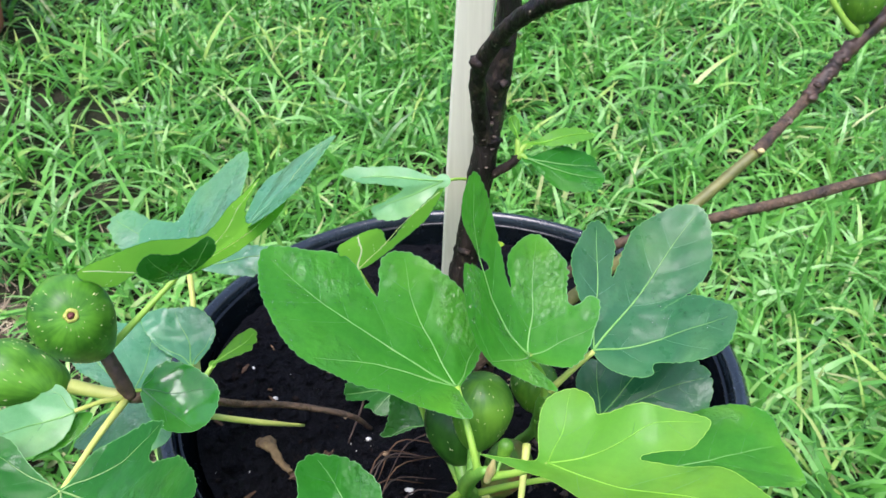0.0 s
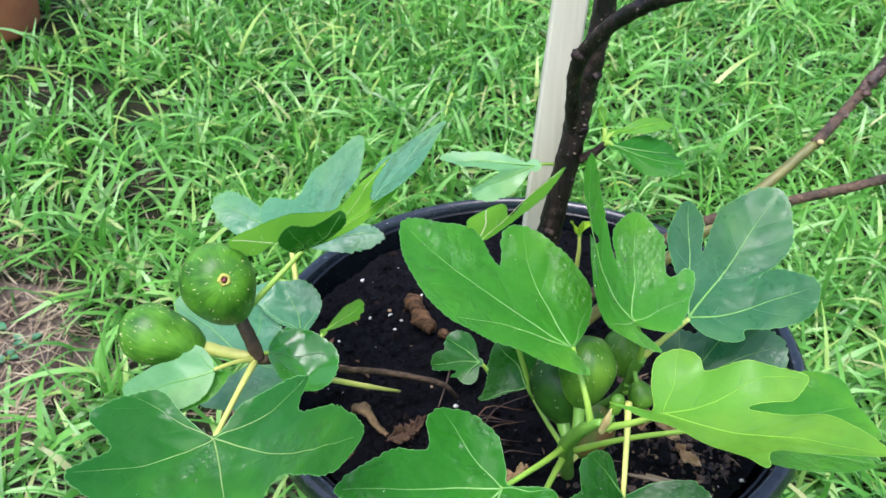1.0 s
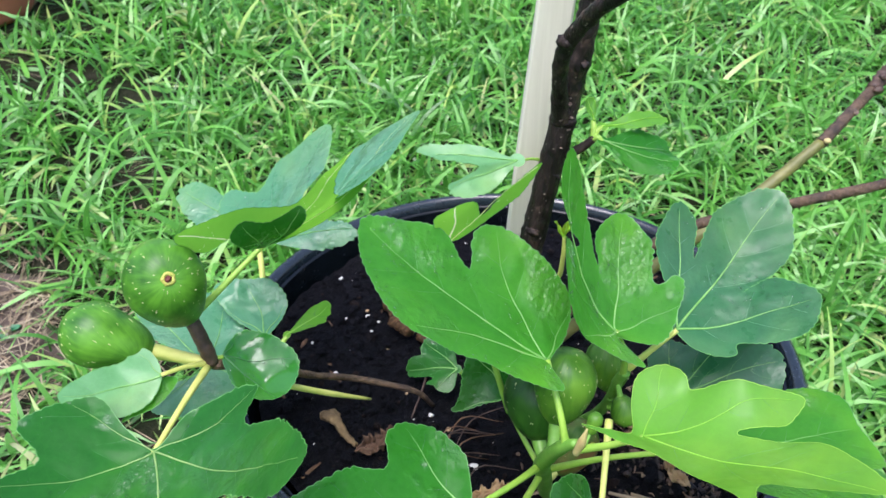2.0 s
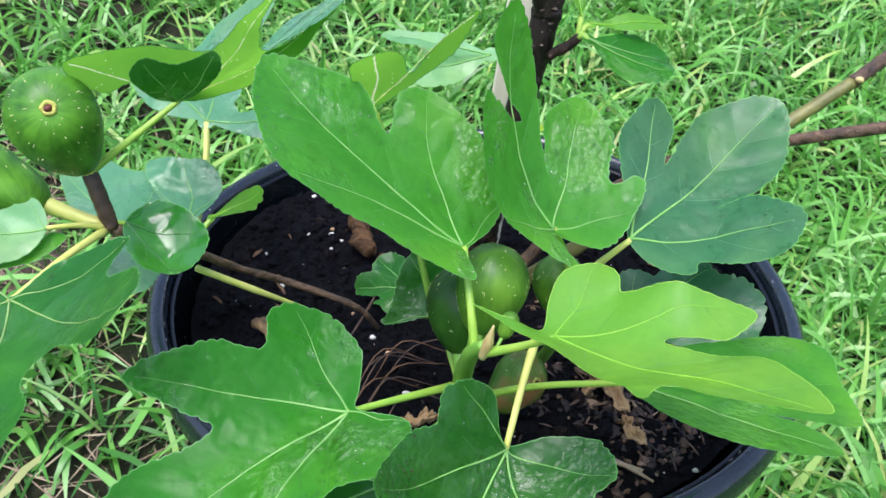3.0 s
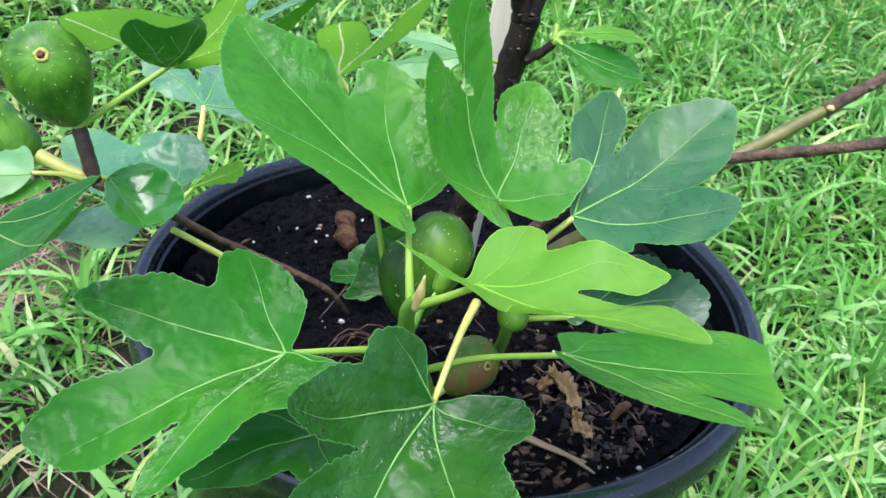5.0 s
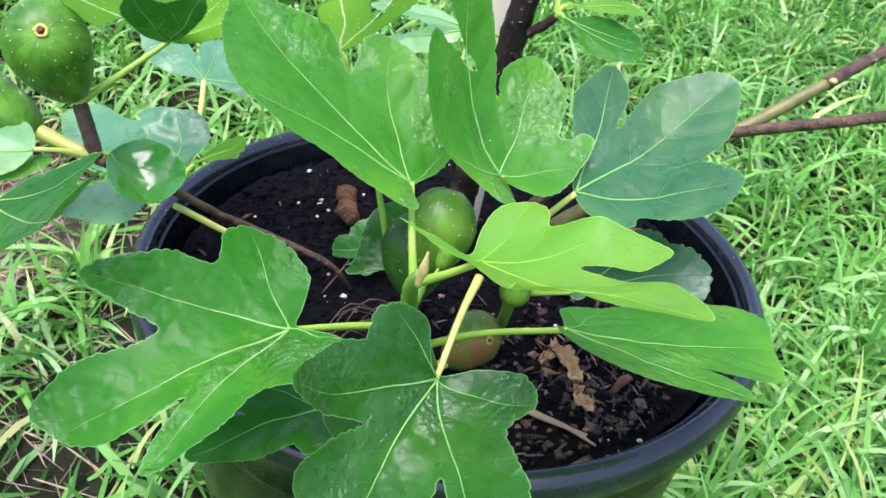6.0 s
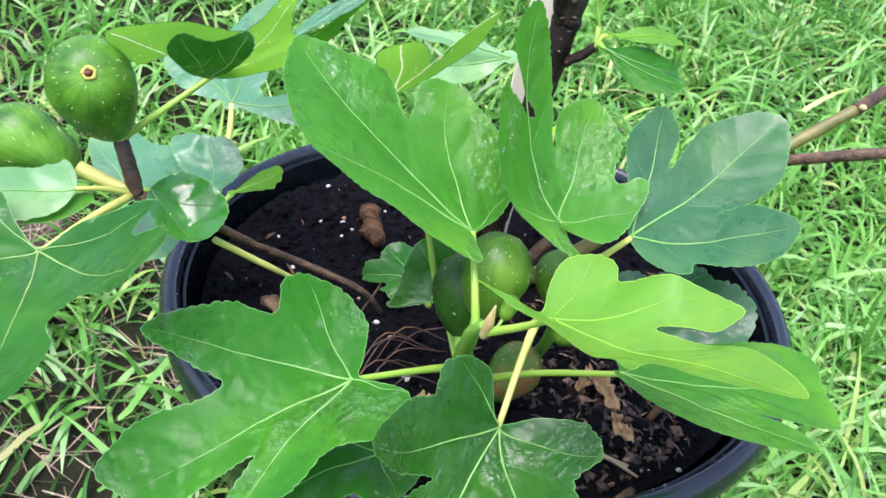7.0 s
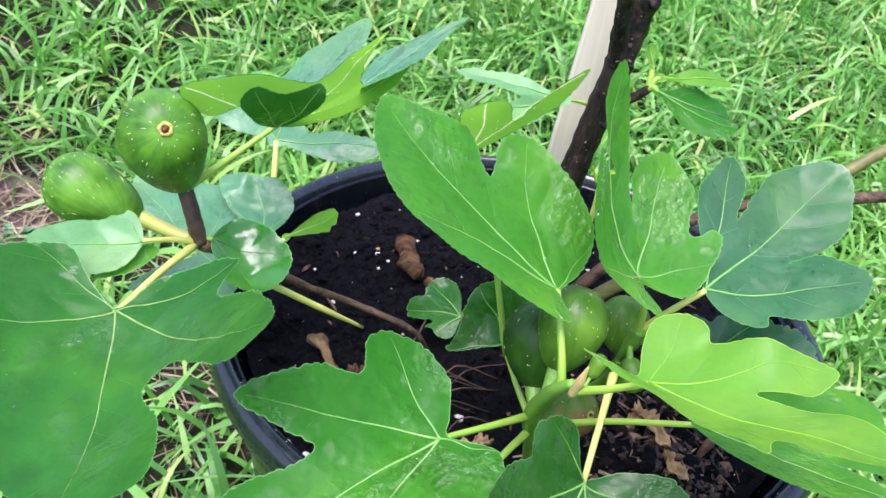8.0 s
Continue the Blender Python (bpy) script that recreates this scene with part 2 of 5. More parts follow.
POT_WALL = pot_material("shade_toned_black_plastic", 0.16, 0.30, 0.42, 0.25)
BARK, WOOD, POT, SOIL, GROUND, EARTH = bark_material(), wood_material(), pot_material("black_pot_plastic", 0.14, 0.32, 0.8), soil_material(), ground_material(), bare_material()
GRASS = blade_material("grass_blades", ((0.0, (0.018, 0.105, 0.016)), (0.3, (0.080, 0.30, 0.038)), (0.62, (0.18, 0.49, 0.075)), (0.84, (0.33, 0.64, 0.22)), (0.95, (0.46, 0.62, 0.14)), (1.0, (0.56, 0.52, 0.28))), 0.36, 0.34, (0.18, 0.58, 0.07), 0.6, 0.06)
GRASS_LOW = blade_material("shade_toned_undergrowth", ((0.0, (0.012, 0.058, 0.010)), (0.4, (0.030, 0.12, 0.018)), (0.8, (0.065, 0.21, 0.036)), (1.0, (0.20, 0.26, 0.06))), 0.4, 0.25, (0.08, 0.30, 0.04))
STRAW = blade_material("dry_straw", ((0.0, (0.11, 0.075, 0.045)), (0.4, (0.25, 0.19, 0.12)), (0.8, (0.40, 0.33, 0.215)), (1.0, (0.52, 0.47, 0.32))), 0.8, 0.15, (0.4, 0.3, 0.15))
DRY_LEAF = simple("dried_leaf", (0.22, 0.13, 0.060), (0.58, 0.42, 0.23), 40, 0.8, 0.6, 0.002, 0.2)
DRY_BROWN = simple("brown_dead_leaf", (0.032, 0.018, 0.011), (0.150, 0.088, 0.052), 40, 0.7, 0.6, 0.002, 0.25)
CHIP = simple("wood_chip", (0.05, 0.028, 0.016), (0.20, 0.12, 0.07), 60, 0.8, 0.5, 0.001, 0.2)
def mulch_material():
    n = Nodes("brown_mulch")
    r = n.tree.nodes.new("ShaderNodeNewGeometry").outputs["Random Per Island"]
    col = n.ramp(r, (0.0, (0.014, 0.012, 0.012)), (0.45, (0.046, 0.030, 0.022)), (0.8, (0.15, 0.092, 0.058)), (1.0, (0.40, 0.28, 0.17)))
    return n.done(n.mix(n.math("MULTIPLY", n.noise(400, 4), 0.6), col, (0.015, 0.010, 0.008)), 0.6, n.bump(n.noise(500, 4), 0.8, 0.001), 0.35)


MULCH = mulch_material()
PERLITE = simple("white_perlite", (0.62, 0.60, 0.55), (0.85, 0.84, 0.80), 200, 0.8, 0.5, 0.0008, 0.3)
PEBBLE = simple("tan_pebble", (0.28, 0.18, 0.09), (0.5, 0.36, 0.20), 120, 0.7, 0.4, 0.0006)
TERRACOTTA = simple("terracotta", (0.38, 0.12, 0.06), (0.52, 0.19, 0.10), 12, 0.8, 0.3, 0.001, 0.2)
DRY_ROOT = simple("tan_dead_root", (0.075, 0.048, 0.022), (0.30, 0.205, 0.10), 90, 0.7, 0.7, 0.0015, 0.2)
ROOT = simple("woody_root", (0.014, 0.007, 0.005), (0.27, 0.15, 0.065), 130, 0.7, 0.9, 0.002, 0.2, stretch=(0.35, 2.6, 0.35))


def fig_material(name, low, high, blush=None, eye=(0, 0, 1)):
    """Skin with soft streaks that run from the neck to the eye."""
    n = Nodes(name)
    turn, flatten, unit, shift = (n.tree.nodes.new(k) for k in ("ShaderNodeMapping", "ShaderNodeVectorMath", "ShaderNodeVectorMath", "ShaderNodeVectorMath"))
    turn.inputs["Rotation"].default_value = Vector(eye).normalized().rotation_difference(Vector((0, 0, 1))).to_euler()
    flatten.operation, unit.operation, shift.operation = "MULTIPLY", "NORMALIZE", "MULTIPLY_ADD"
    flatten.inputs[1].default_value = (1, 1, 0)
    n.link(n.coord, turn.inputs["Vector"])
    n.link(turn.outputs["Vector"], flatten.inputs[0])
    n.link(flatten.outputs[0], unit.inputs[0])
    n.link(turn.outputs["Vector"], shift.inputs[0])
    shift.inputs[1].default_value = (18, 18, 18)
    n.link(unit.outputs[0], shift.inputs[2])
    rays = n.tree.nodes.new("ShaderNodeTexNoise")
    rays.inputs["Scale"].default_value, rays.inputs["Detail"].default_value = 4.5, 4.0
    n.link(shift.outputs[0], rays.inputs["Vector"])
    g = n.noise(190, 3)
    col = n.ramp(n.mix(0.76, rays.outputs["Fac"], n.noise(40, 3)), (0.37, low), (0.62, high))
    col = n.mix(n.math("MULTIPLY", g, 0.3), col, low)
    if blush:
        col = n.mix(n.ramp(n.noise(34, 2), (0.46, (0, 0, 0)), (0.62, (0.8, 0.8, 0.8))), col, blush)
    return n.done(col, 0.40, n.bump(rays.outputs["Fac"], 0.12, 0.002, n.bump(g, 0.2, 0.0005)), 0.3, coat=0.04, coat_rough=0.2)


FIG = fig_material("green_fig_skin", (0.022, 0.10, 0.008), (0.115, 0.26, 0.022))
FIG_FACING = fig_material("green_fig_skin_facing", (0.012, 0.080, 0.006), (0.105, 0.305, 0.022), eye=(0.42, -0.71, 0.56))
FIG_SIDE = fig_material("green_fig_skin_side", (0.014, 0.088, 0.007), (0.115, 0.320, 0.026), eye=(-0.85, 0.35, 0.35))
FIG_SHADE_TONED = fig_material("shade_toned_fig_skin", (0.010, 0.050, 0.006), (0.035, 0.12, 0.012))
FIG_BLUSH = fig_material("blushed_fig_skin", (0.03, 0.11, 0.010), (0.12, 0.25, 0.025), (0.20, 0.070, 0.040))
FIG_RING = simple("fig_eye_ring", (0.30, 0.33, 0.05), (0.48, 0.47, 0.10), 300, 0.5)
FIG_EYE = simple("fig_eye", (0.06, 0.012, 0.012), (0.16, 0.035, 0.025), 300, 0.6)


def water_material():
    n = Nodes("water_drop")
    clear, gloss, both = (n.tree.nodes.new(k) for k in ("ShaderNodeBsdfTransparent", "ShaderNodeBsdfGlossy", "ShaderNodeMixShader"))
    gloss.inputs["Roughness"].default_value = 0.04
    edge = n.tree.nodes.new("ShaderNodeFresnel")
    edge.inputs["IOR"].default_value = 1.33
    n.link(n.math("MULTIPLY", edge.outputs["Fac"], 0.6), both.inputs["Fac"])
    n.link(clear.outputs["BSDF"], both.inputs[1])
    n.link(gloss.outputs["BSDF"], both.inputs[2])
    n.link(both.outputs["Shader"], n.out.inputs["Surface"])
    return n.mat


WATER = water_material()

# ---- building helpers ----
AT = {}


def thing(name, at, label, category, group="", kind=""):
    """An empty at the thing's base."""
    ob = new(name)
    ob.empty_display_size = 0.02
    ob.location = at
    AT[ob] = Vector(at)
    return tagged(ob, label, category, group, kind)


def to_mesh(name, verts, faces, material, smooth=True):
    me = bpy.data.meshes.new(name)
    me.from_pydata([tuple(v) for v in verts], [], faces)
    me.materials.append(material)
    if smooth:
        me.polygons.foreach_set("use_smooth", [True] * len(me.polygons))
    me.update()
    return me


def part(name, verts, faces, material, parent=None, label="", at=None, smooth=True):
    """One mesh object from world-space vertices; its origin lies at `at`."""
    at = Vector(at if at is not None else (AT[parent] if parent else (0, 0, 0)))
    ob = new(name, to_mesh(name, [Vector(v) - at for v in verts], faces, material, smooth))
    AT[ob] = at
    if parent:
        ob.parent = parent
        ob.location = at - AT[parent]
    else:
        ob.location = at
    if label:
        tagged(ob, label)
    return ob


def spline(points, steps=6):
    """Smooth points through the given ones."""
    p = [Vector(q) for q in points]
    if len(p) == 2:
        return [p[0].lerp(p[1], k / steps) for k in range(steps + 1)]
    p = [p[0] * 2 - p[1]] + p + [p[-1] * 2 - p[-2]]
    out = []
    for a, b, c, d in zip(p, p[1:], p[2:], p[3:]):
        for k in range(steps):
            t = k / steps
            out.append(0.5 * ((2 * b) + (c - a) * t + (2 * a - 5 * b + 4 * c - d) * t * t + (3 * b - a - 3 * c + d) * t ** 3))
    return out + [p[-2]]


def tube(points, radii, sides=8, knots=0.0, seed=0, steps=6, flat=1.0, rough=0.0):
    """Vertices and faces of a tapered, slightly uneven round stem along the points."""
    line = spline(points, steps)
    n = len(line)
    rng = random.Random(seed)
    verts, faces = [], []
    up = Vector((0.3, 0.2, 1))
    side = None
    for i, q in enumerate(line):
        d = (line[min(i + 1, n - 1)] - line[max(i - 1, 0)]).normalized()
        side = d.cross(up if side is None else side.cross(d)).normalized() if side is None else (side - d * side.dot(d)).normalized()
        other = d.cross(side)
        f = i / (n - 1) * (len(radii) - 1)
        k = min(int(f), len(radii) - 2)
        r = radii[k] + (radii[k + 1] - radii[k]) * (f - k)
        r *= 1 + knots * (rng.random() - 0.4) * (2.0 if i % 5 == 2 else 0.6)
        for j in range(sides):
            a = 2 * math.pi * j / sides
            k = 1.0
            if rough:
                u = side * math.cos(a) * r + other * math.sin(a) * r
                k += rough * (noise.noise((q + u) * 130) + 0.6 * noise.noise((q + u) * 330))
            verts.append(q + side * math.cos(a) * r * k + other * math.sin(a) * r * flat * k)
    for i in range(n - 1):
        for j in range(sides):
            a, b = i * sides + j, i * sides + (j + 1) % sides
            faces.append((a, b, b + sides, a + sides))
    faces.append(tuple(range(sides))[::-1])
    faces.append(tuple(range((n - 1) * sides, n * sides)))
    return verts, faces


def join(*pieces):
    verts, faces = [], []
    for v, f in pieces:
        k = len(verts)
        verts += list(v)
        faces += [tuple(i + k for i in q) for q in f]
    return verts, faces


def lathe(profile, centre, sides=64):
    cx, cy = centre
    verts = [(cx + r * math.cos(2 * math.pi * j / sides), cy + r * math.sin(2 * math.pi * j / sides), z) for r, z in profile for j in range(sides)]
    faces = [(i * sides + j, i * sides + (j + 1) % sides, (i + 1) * sides + (j + 1) % sides, (i + 1) * sides + j) for i in range(len(profile) - 1) for j in range(sides)]
    return verts, faces


def lump(centre, size, seed, rough=0.35, rows=5, sides=7, squash=0.7):
    """A small uneven pebble or crumb."""
    rng = random.Random(seed)
    turn = Euler((rng.uniform(-0.5, 0.5), rng.uniform(-0.5, 0.5), rng.uniform(0, 6.3))).to_matrix()
    stretch = (1, rng.uniform(0.6, 1), squash)
    verts = []
    for i in range(1, rows):
        a = math.pi * i / rows
        for j in range(sides):
            b = 2 * math.pi * (j + 0.5 * (i % 2)) / sides
            r = size * (1 + rough * (rng.random() - 0.5))
            v = Vector((math.sin(a) * math.cos(b) * stretch[0], math.sin(a) * math.sin(b) * stretch[1], math.cos(a) * stretch[2])) * r
            verts.append(Vector(centre) + turn @ v)
    faces = [(i * sides + j, (i + 1) * sides + j, (i + 1) * sides + (j + 1) % sides, i * sides + (j + 1) % sides) for i in range(rows - 2) for j in range(sides)]
    verts += [Vector(centre) + turn @ Vector((0, 0, size * squash)), Vector(centre) - turn @ Vector((0, 0, size * squash))]
    t, b = len(verts) - 2, len(verts) - 1
    faces += [(t, j, (j + 1) % sides) for j in range(sides)]
    k = (rows - 2) * sides
    faces += [(b, k + (j + 1) % sides, k + j) for j in range(sides)]
    return verts, faces


# ---- lawn ----
POT_AT = (0.0, 0.502)


def ground_z(x, y):
    """Level round the pot, rising gently behind it and towards the bare patch, level again far off."""
    s = 0.16 * (y - 0.62) - 0.07 * x - 0.03
    s = 0.03 * np.log1p(np.exp(np.clip(s / 0.03, -40, 40)))
    s = 0.45 * np.tanh(s / 0.45)
    return s + 0.006 * np.sin(x * 7.1 + 1.3) * np.sin(y * 6.3) - 0.004


def bareness(x, y):
    """1 in the worn earth beside the pot, 0 in full turf."""
    a = np.exp(-(((x + 0.67) / 0.12) ** 2 + ((y - 0.85) / 0.16) ** 2) ** 1.5)
    b = 0.45 * np.exp(-(((x + 1.12) / 0.26) ** 2 + ((y - 1.85) / 0.45) ** 2))
    c = 0.12 * np.exp(-(((x + 0.42) / 0.17) ** 2 + ((y - 0.52) / 0.26) ** 2))
    d = 0.50 * np.exp(-(((x + 0.33) / 0.07) ** 2 + ((y - 0.67) / 0.08) ** 2))
    e = 0.38 * np.exp(-(((x + 0.86) / 0.22) ** 2 + ((y - 1.25) / 0.38) ** 2))
    return np.clip(a * 1.15 + b + c + d + e, 0, 1)


def shade_gap(x, y):
    """1 where the turf is thinned beside the pot to stand in for shade, 0 elsewhere."""
    return np.exp(-((x + 0.39) / 0.15) ** 2 - ((y - 0.53) / 0.17) ** 2)


def build_ground():
    near = np.linspace(-3.2, 3.2, 129)
    ring = np.array([4, 6, 10, 20, 50, 150, 500, 2000.0])
    gx = np.concatenate([-ring[::-1], near, ring])
    gy = gx + 1.0
    X, Y = np.meshgrid(gx, gy)
    Z = ground_z(X, Y) + 0.004 * np.sin(X * 31) * np.sin(Y * 27) * (np.abs(X) < 3.2)
    n = len(gx)
    verts = list(zip(X.ravel(), Y.ravel(), Z.ravel()))
    faces = [(j * n + i, j * n + i + 1, (j + 1) * n + i + 1, (j + 1) * n + i) for j in range(n - 1) for i in range(n - 1)]
    ob = part("ground", verts, faces, GROUND)
    ob.data.materials.append(EARTH)
    ob.data.materials.append(TURF)
    for p in ob.data.polygons:
        c = p.center
        if c.x < -0.5 and c.y < 1.05 and bareness(c.x, c.y) > 0.6:
            p.material_index = 1
        elif abs(c.x + 0.05) > 0.7 + 0.62 * max(0.0, c.y - 0.3) or abs(c.x) > 2.3 or c.y < -0.15 or c.y > 3.8:
            p.material_index = 2
    return tagged(ob, "damp lawn soil with thatch and a worn bare patch", "ground", kind="structure")


build_ground()


def blades(name, material, count, area, length, width, lean, bend, seed, label, keep=None, tuft=0.02, per=6, lift=0.0, segs=6, curl=0.7, outer=False):
    """Many arching blades in tufts, joined into one mesh."""
    rng = np.random.default_rng(seed)
    tufts = count // per
    x0, x1, y0, y1 = area
    tx, ty = rng.uniform(x0, x1, tufts), rng.uniform(y0, y1, tufts)
    half = 0.62 + 0.62 * np.clip(ty - 0.3, 0, 9)
    ok = (np.abs(tx + 0.05) < half) & (ty > -0.1) & (ty < 3.9)
    if outer:
        ok = ~ok
    clump = np.sin(tx * 13.1 + 2.0 * np.sin(ty * 7.7)) * np.sin(ty * 11.3 + 1.7 * np.sin(tx * 9.1)) + 0.6 * np.sin(tx * 29 + ty * 17) * np.sin(ty * 31 - tx * 13)
    ok &= rng.random(tufts) < 0.84 + 0.32 * clump
    ok &= (tx - POT_AT[0]) ** 2 + (ty - POT_AT[1]) ** 2 > 0.175 ** 2
    if keep is not None:
        ok &= rng.random(tufts) < keep(tx, ty)
    tx, ty = tx[ok], ty[ok]
    tall = rng.uniform(0.75, 1.2, len(tx))
    n = len(tx) * per
    x = np.repeat(tx, per) + rng.normal(0, tuft, n)
    y = np.repeat(ty, per) + rng.normal(0, tuft, n)
    inside = (x - POT_AT[0]) ** 2 + (y - POT_AT[1]) ** 2 < 0.185 ** 2
    y = np.where(inside, y + 0.4, y)
    az = rng.uniform(0, 2 * np.pi, n)
    L = rng.uniform(*length, n) * np.repeat(tall, per)
    W = rng.uniform(*width, n)
    a0 = np.abs(rng.normal(lean[0], lean[1], n))
    k = rng.normal(bend[0], bend[1], n)
    tw = rng.normal(0, curl, n)
    st = np.linspace(0, 1, segs + 1)
    px, pz = np.zeros((n, segs + 1)), np.zeros((n, segs + 1))
    for i in range(segs):
        a = a0 + k * (st[i] + 0.5 / segs)
        px[:, i + 1] = px[:, i] + np.sin(a) * L / segs
        pz[:, i + 1] = pz[:, i] + np.cos(a) * L / segs
    z = ground_z(x, y) - 0.004 + lift * rng.random(n)
    cx = x[:, None] + px * np.cos(az)[:, None]
    cy = y[:, None] + px * np.sin(az)[:, None]
    cz = np.maximum(z[:, None] + pz, ground_z(cx, cy) + 0.004 + 0.004 * rng.random((n, 1)))
    w = W[:, None] * 0.5 * np.minimum(1, 0.55 + 2.2 * st) * (1 - st ** 2.6)
    w[:, -1] = 0.0004
    ang = az[:, None] + np.pi / 2 + tw[:, None] * st
    dx, dy = np.cos(ang) * w, np.sin(ang) * w
    dz = np.sin(tw)[:, None] * w * 0.7
    V = np.stack([np.stack([cx - dx, cy - dy, cz - dz], -1), np.stack([cx + dx, cy + dy, cz + dz], -1)], 2).reshape(-1, 3)
    base = (np.arange(n) * 2 * (segs + 1))[:, None] + (np.arange(segs) * 2)[None]
    Fq = np.stack([base, base + 1, base + 3, base + 2], -1).reshape(-1, 4)
    me = bpy.data.meshes.new(name)
    me.vertices.add(len(V))
    me.vertices.foreach_set("co", V.astype(np.float32).ravel())
    me.loops.add(Fq.size)
    me.loops.foreach_set("vertex_index", Fq.astype(np.int32).ravel())
    me.polygons.add(len(Fq))
    me.polygons.foreach_set("loop_start", np.arange(0, Fq.size, 4, dtype=np.int32))
    me.polygons.foreach_set("use_smooth", np.ones(len(Fq), dtype=bool))
    me.update(calc_edges=True)
    me.materials.append(material)
    return tagged(new(name, me), label, "grass", kind="stuff")


LAWN = (-2.4, 2.4, -0.1, 3.9)
blades("grass", GRASS, 150000, LAWN, (0.060, 0.150), (0.0044, 0.0100), (0.52, 0.36), (1.45, 0.65), 11, "lush wet green lawn grass with broad arching blades", keep=lambda x, y: (1 - bareness(x, y)) ** 1.5 * np.clip(1.25 - 0.16 * y, 0.55, 1) * (1 - 0.9 * shade_gap(x, y)) * (1 - 0.32 / (1 + np.exp((x + 0.38) / 0.12))))
blades("outer_grass", GRASS, 120000, (-4.5, 4.5, -3.0, 6.0), (0.075, 0.155), (0.0065, 0.0125), (0.55, 0.36), (1.4, 0.6), 15, "broad-bladed green lawn grass spreading beyond the pot", segs=3, outer=True)
blades("short_grass", GRASS_LOW, 36000, LAWN, (0.03, 0.065), (0.002, 0.0045), (0.8, 0.4), (0.7, 0.6), 12, "short dense undergrowth of thin grass blades, gap shade in their green", keep=lambda x, y: (1 - 0.93 * bareness(x, y)))
blades("straw", STRAW, 15000, LAWN, (0.04, 0.11), (0.0012, 0.003), (1.45, 0.12), (0.1, 0.3), 13, "dry brown straw and dead grass lying on the soil", keep=lambda x, y: (0.18 + 0.82 * bareness(x, y)) * (1 - 0.9 * shade_gap(x, y)), per=3, tuft=0.04, lift=0.012)
blades("loose_straw", STRAW, 5000, (-1.0, -0.25, 0.4, 1.15), (0.03, 0.10), (0.001, 0.0026), (1.5, 0.08), (0.05, 0.25), 14, "reddish brown straw scattered over the bare earth", keep=lambda x, y: 0.1 + 0.9 * bareness(x, y), per=3, tuft=0.04, lift=0.008)

# ---- pot ----
def build_pot():
    root = thing("plant_pot", (*POT_AT, 0.0), "large black plastic nursery pot with a rolled rim, wet", "plant pot")
    wall = [(0.02, 0.004), (0.150, 0.004), (0.156, 0.010), (0.163, 0.06), (0.1845, 0.20), (0.2025, 0.330), (0.2035, 0.336), (0.2075, 0.340), (0.2085, 0.366), (0.2105, 0.372),
            (0.2100, 0.3915), (0.2078, 0.3925), (0.2062, 0.3900), (0.2068, 0.3870), (0.2042, 0.3840), (0.2048, 0.3812), (0.2020, 0.3780), (0.2026, 0.3752), (0.1995, 0.3715), (0.1985, 0.3655), (0.1968, 0.362), (0.1948, 0.360), (0.1945, 0.352), (0.185, 0.28), (0.16, 0.07), (0.152, 0.02), (0.02, 0.016)]
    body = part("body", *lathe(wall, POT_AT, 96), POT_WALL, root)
    lip = [(0.2095, 0.376), (0.2150, 0.3745), (0.2205, 0.376), (0.2238, 0.3805), (0.2248, 0.387), (0.2238, 0.394), (0.2205, 0.3985), (0.2160, 0.4002), (0.2138, 0.3995), (0.2118, 0.3968), (0.2106, 0.392), (0.2098, 0.385), (0.2096, 0.379), (0.2095, 0.376)]
    rim = part("rim", *lathe(lip, POT_AT, 128), POT, root, "glossy rolled rim beaded with rain")
    rng = random.Random(4)
    beads = []
    for i in range(520):
        a = rng.uniform(0, 2 * math.pi)
        r, z = rng.choice(((0.2160, 0.4002), (0.2190, 0.3992), (0.2225, 0.3965), (0.2243, 0.391), (0.2125, 0.3998), (0.2243, 0.384)))
        s = rng.uniform(0.0004, 0.0013)
        beads.append(lump((POT_AT[0] + r * math.cos(a), POT_AT[1] + r * math.sin(a), z), s, i, 0.05, 4, 6, 0.6))
    tagged(part("rain_water", *join(*beads), WATER, rim, "small clear rain beads"), kind="stuff")
    return root


build_pot()


def soil_z(x, y):
    dx, dy = x - POT_AT[0], y - POT_AT[1]
    r = math.hypot(dx, dy)
    z = 0.388 - 0.013 * min(1, (r / 0.19) ** 2)
    z += 0.006 * noise.noise(Vector((x * 30, y * 30, 0))) + 0.0035 * noise.noise(Vector((x * 110, y * 110, 4))) + 0.002 * noise.noise(Vector((x * 320, y * 320, 9)))
    return z


def build_soil():
    rings, sides = 64, 180
    verts, faces = [(POT_AT[0], POT_AT[1], soil_z(*POT_AT))], []
    for i in range(1, rings + 1):
        r = 0.1975 * i / rings
        for j in range(sides):
            a = 2 * math.pi * j / sides
            x, y = POT_AT[0] + r * math.cos(a), POT_AT[1] + r * math.sin(a)
            verts.append((x, y, soil_z(x, y)))
    faces += [(0, 1 + j, 1 + (j + 1) % sides) for j in range(sides)]
    for i in range(rings - 1):
        for j in range(sides):
            a, b = 1 + i * sides + j, 1 + i * sides + (j + 1) % sides
            faces.append((a, a + sides, b + sides, b))
    tagged(part("potting_soil", verts, faces, SOIL, at=(*POT_AT, 0.37)), "dark moist potting mix filling the black pot", "soil", kind="stuff")
    rng = random.Random(21)
    crumbs, chips = [], []
    for i in range(5200):
        a, r = rng.uniform(0, 6.283), 0.192 * math.sqrt(rng.random())
        x, y = POT_AT[0] + r * math.cos(a), POT_AT[1] + r * math.sin(a)
        s = rng.uniform(0.0008, 0.0026) if rng.random() < 0.9 else rng.uniform(0.003, 0.0058)
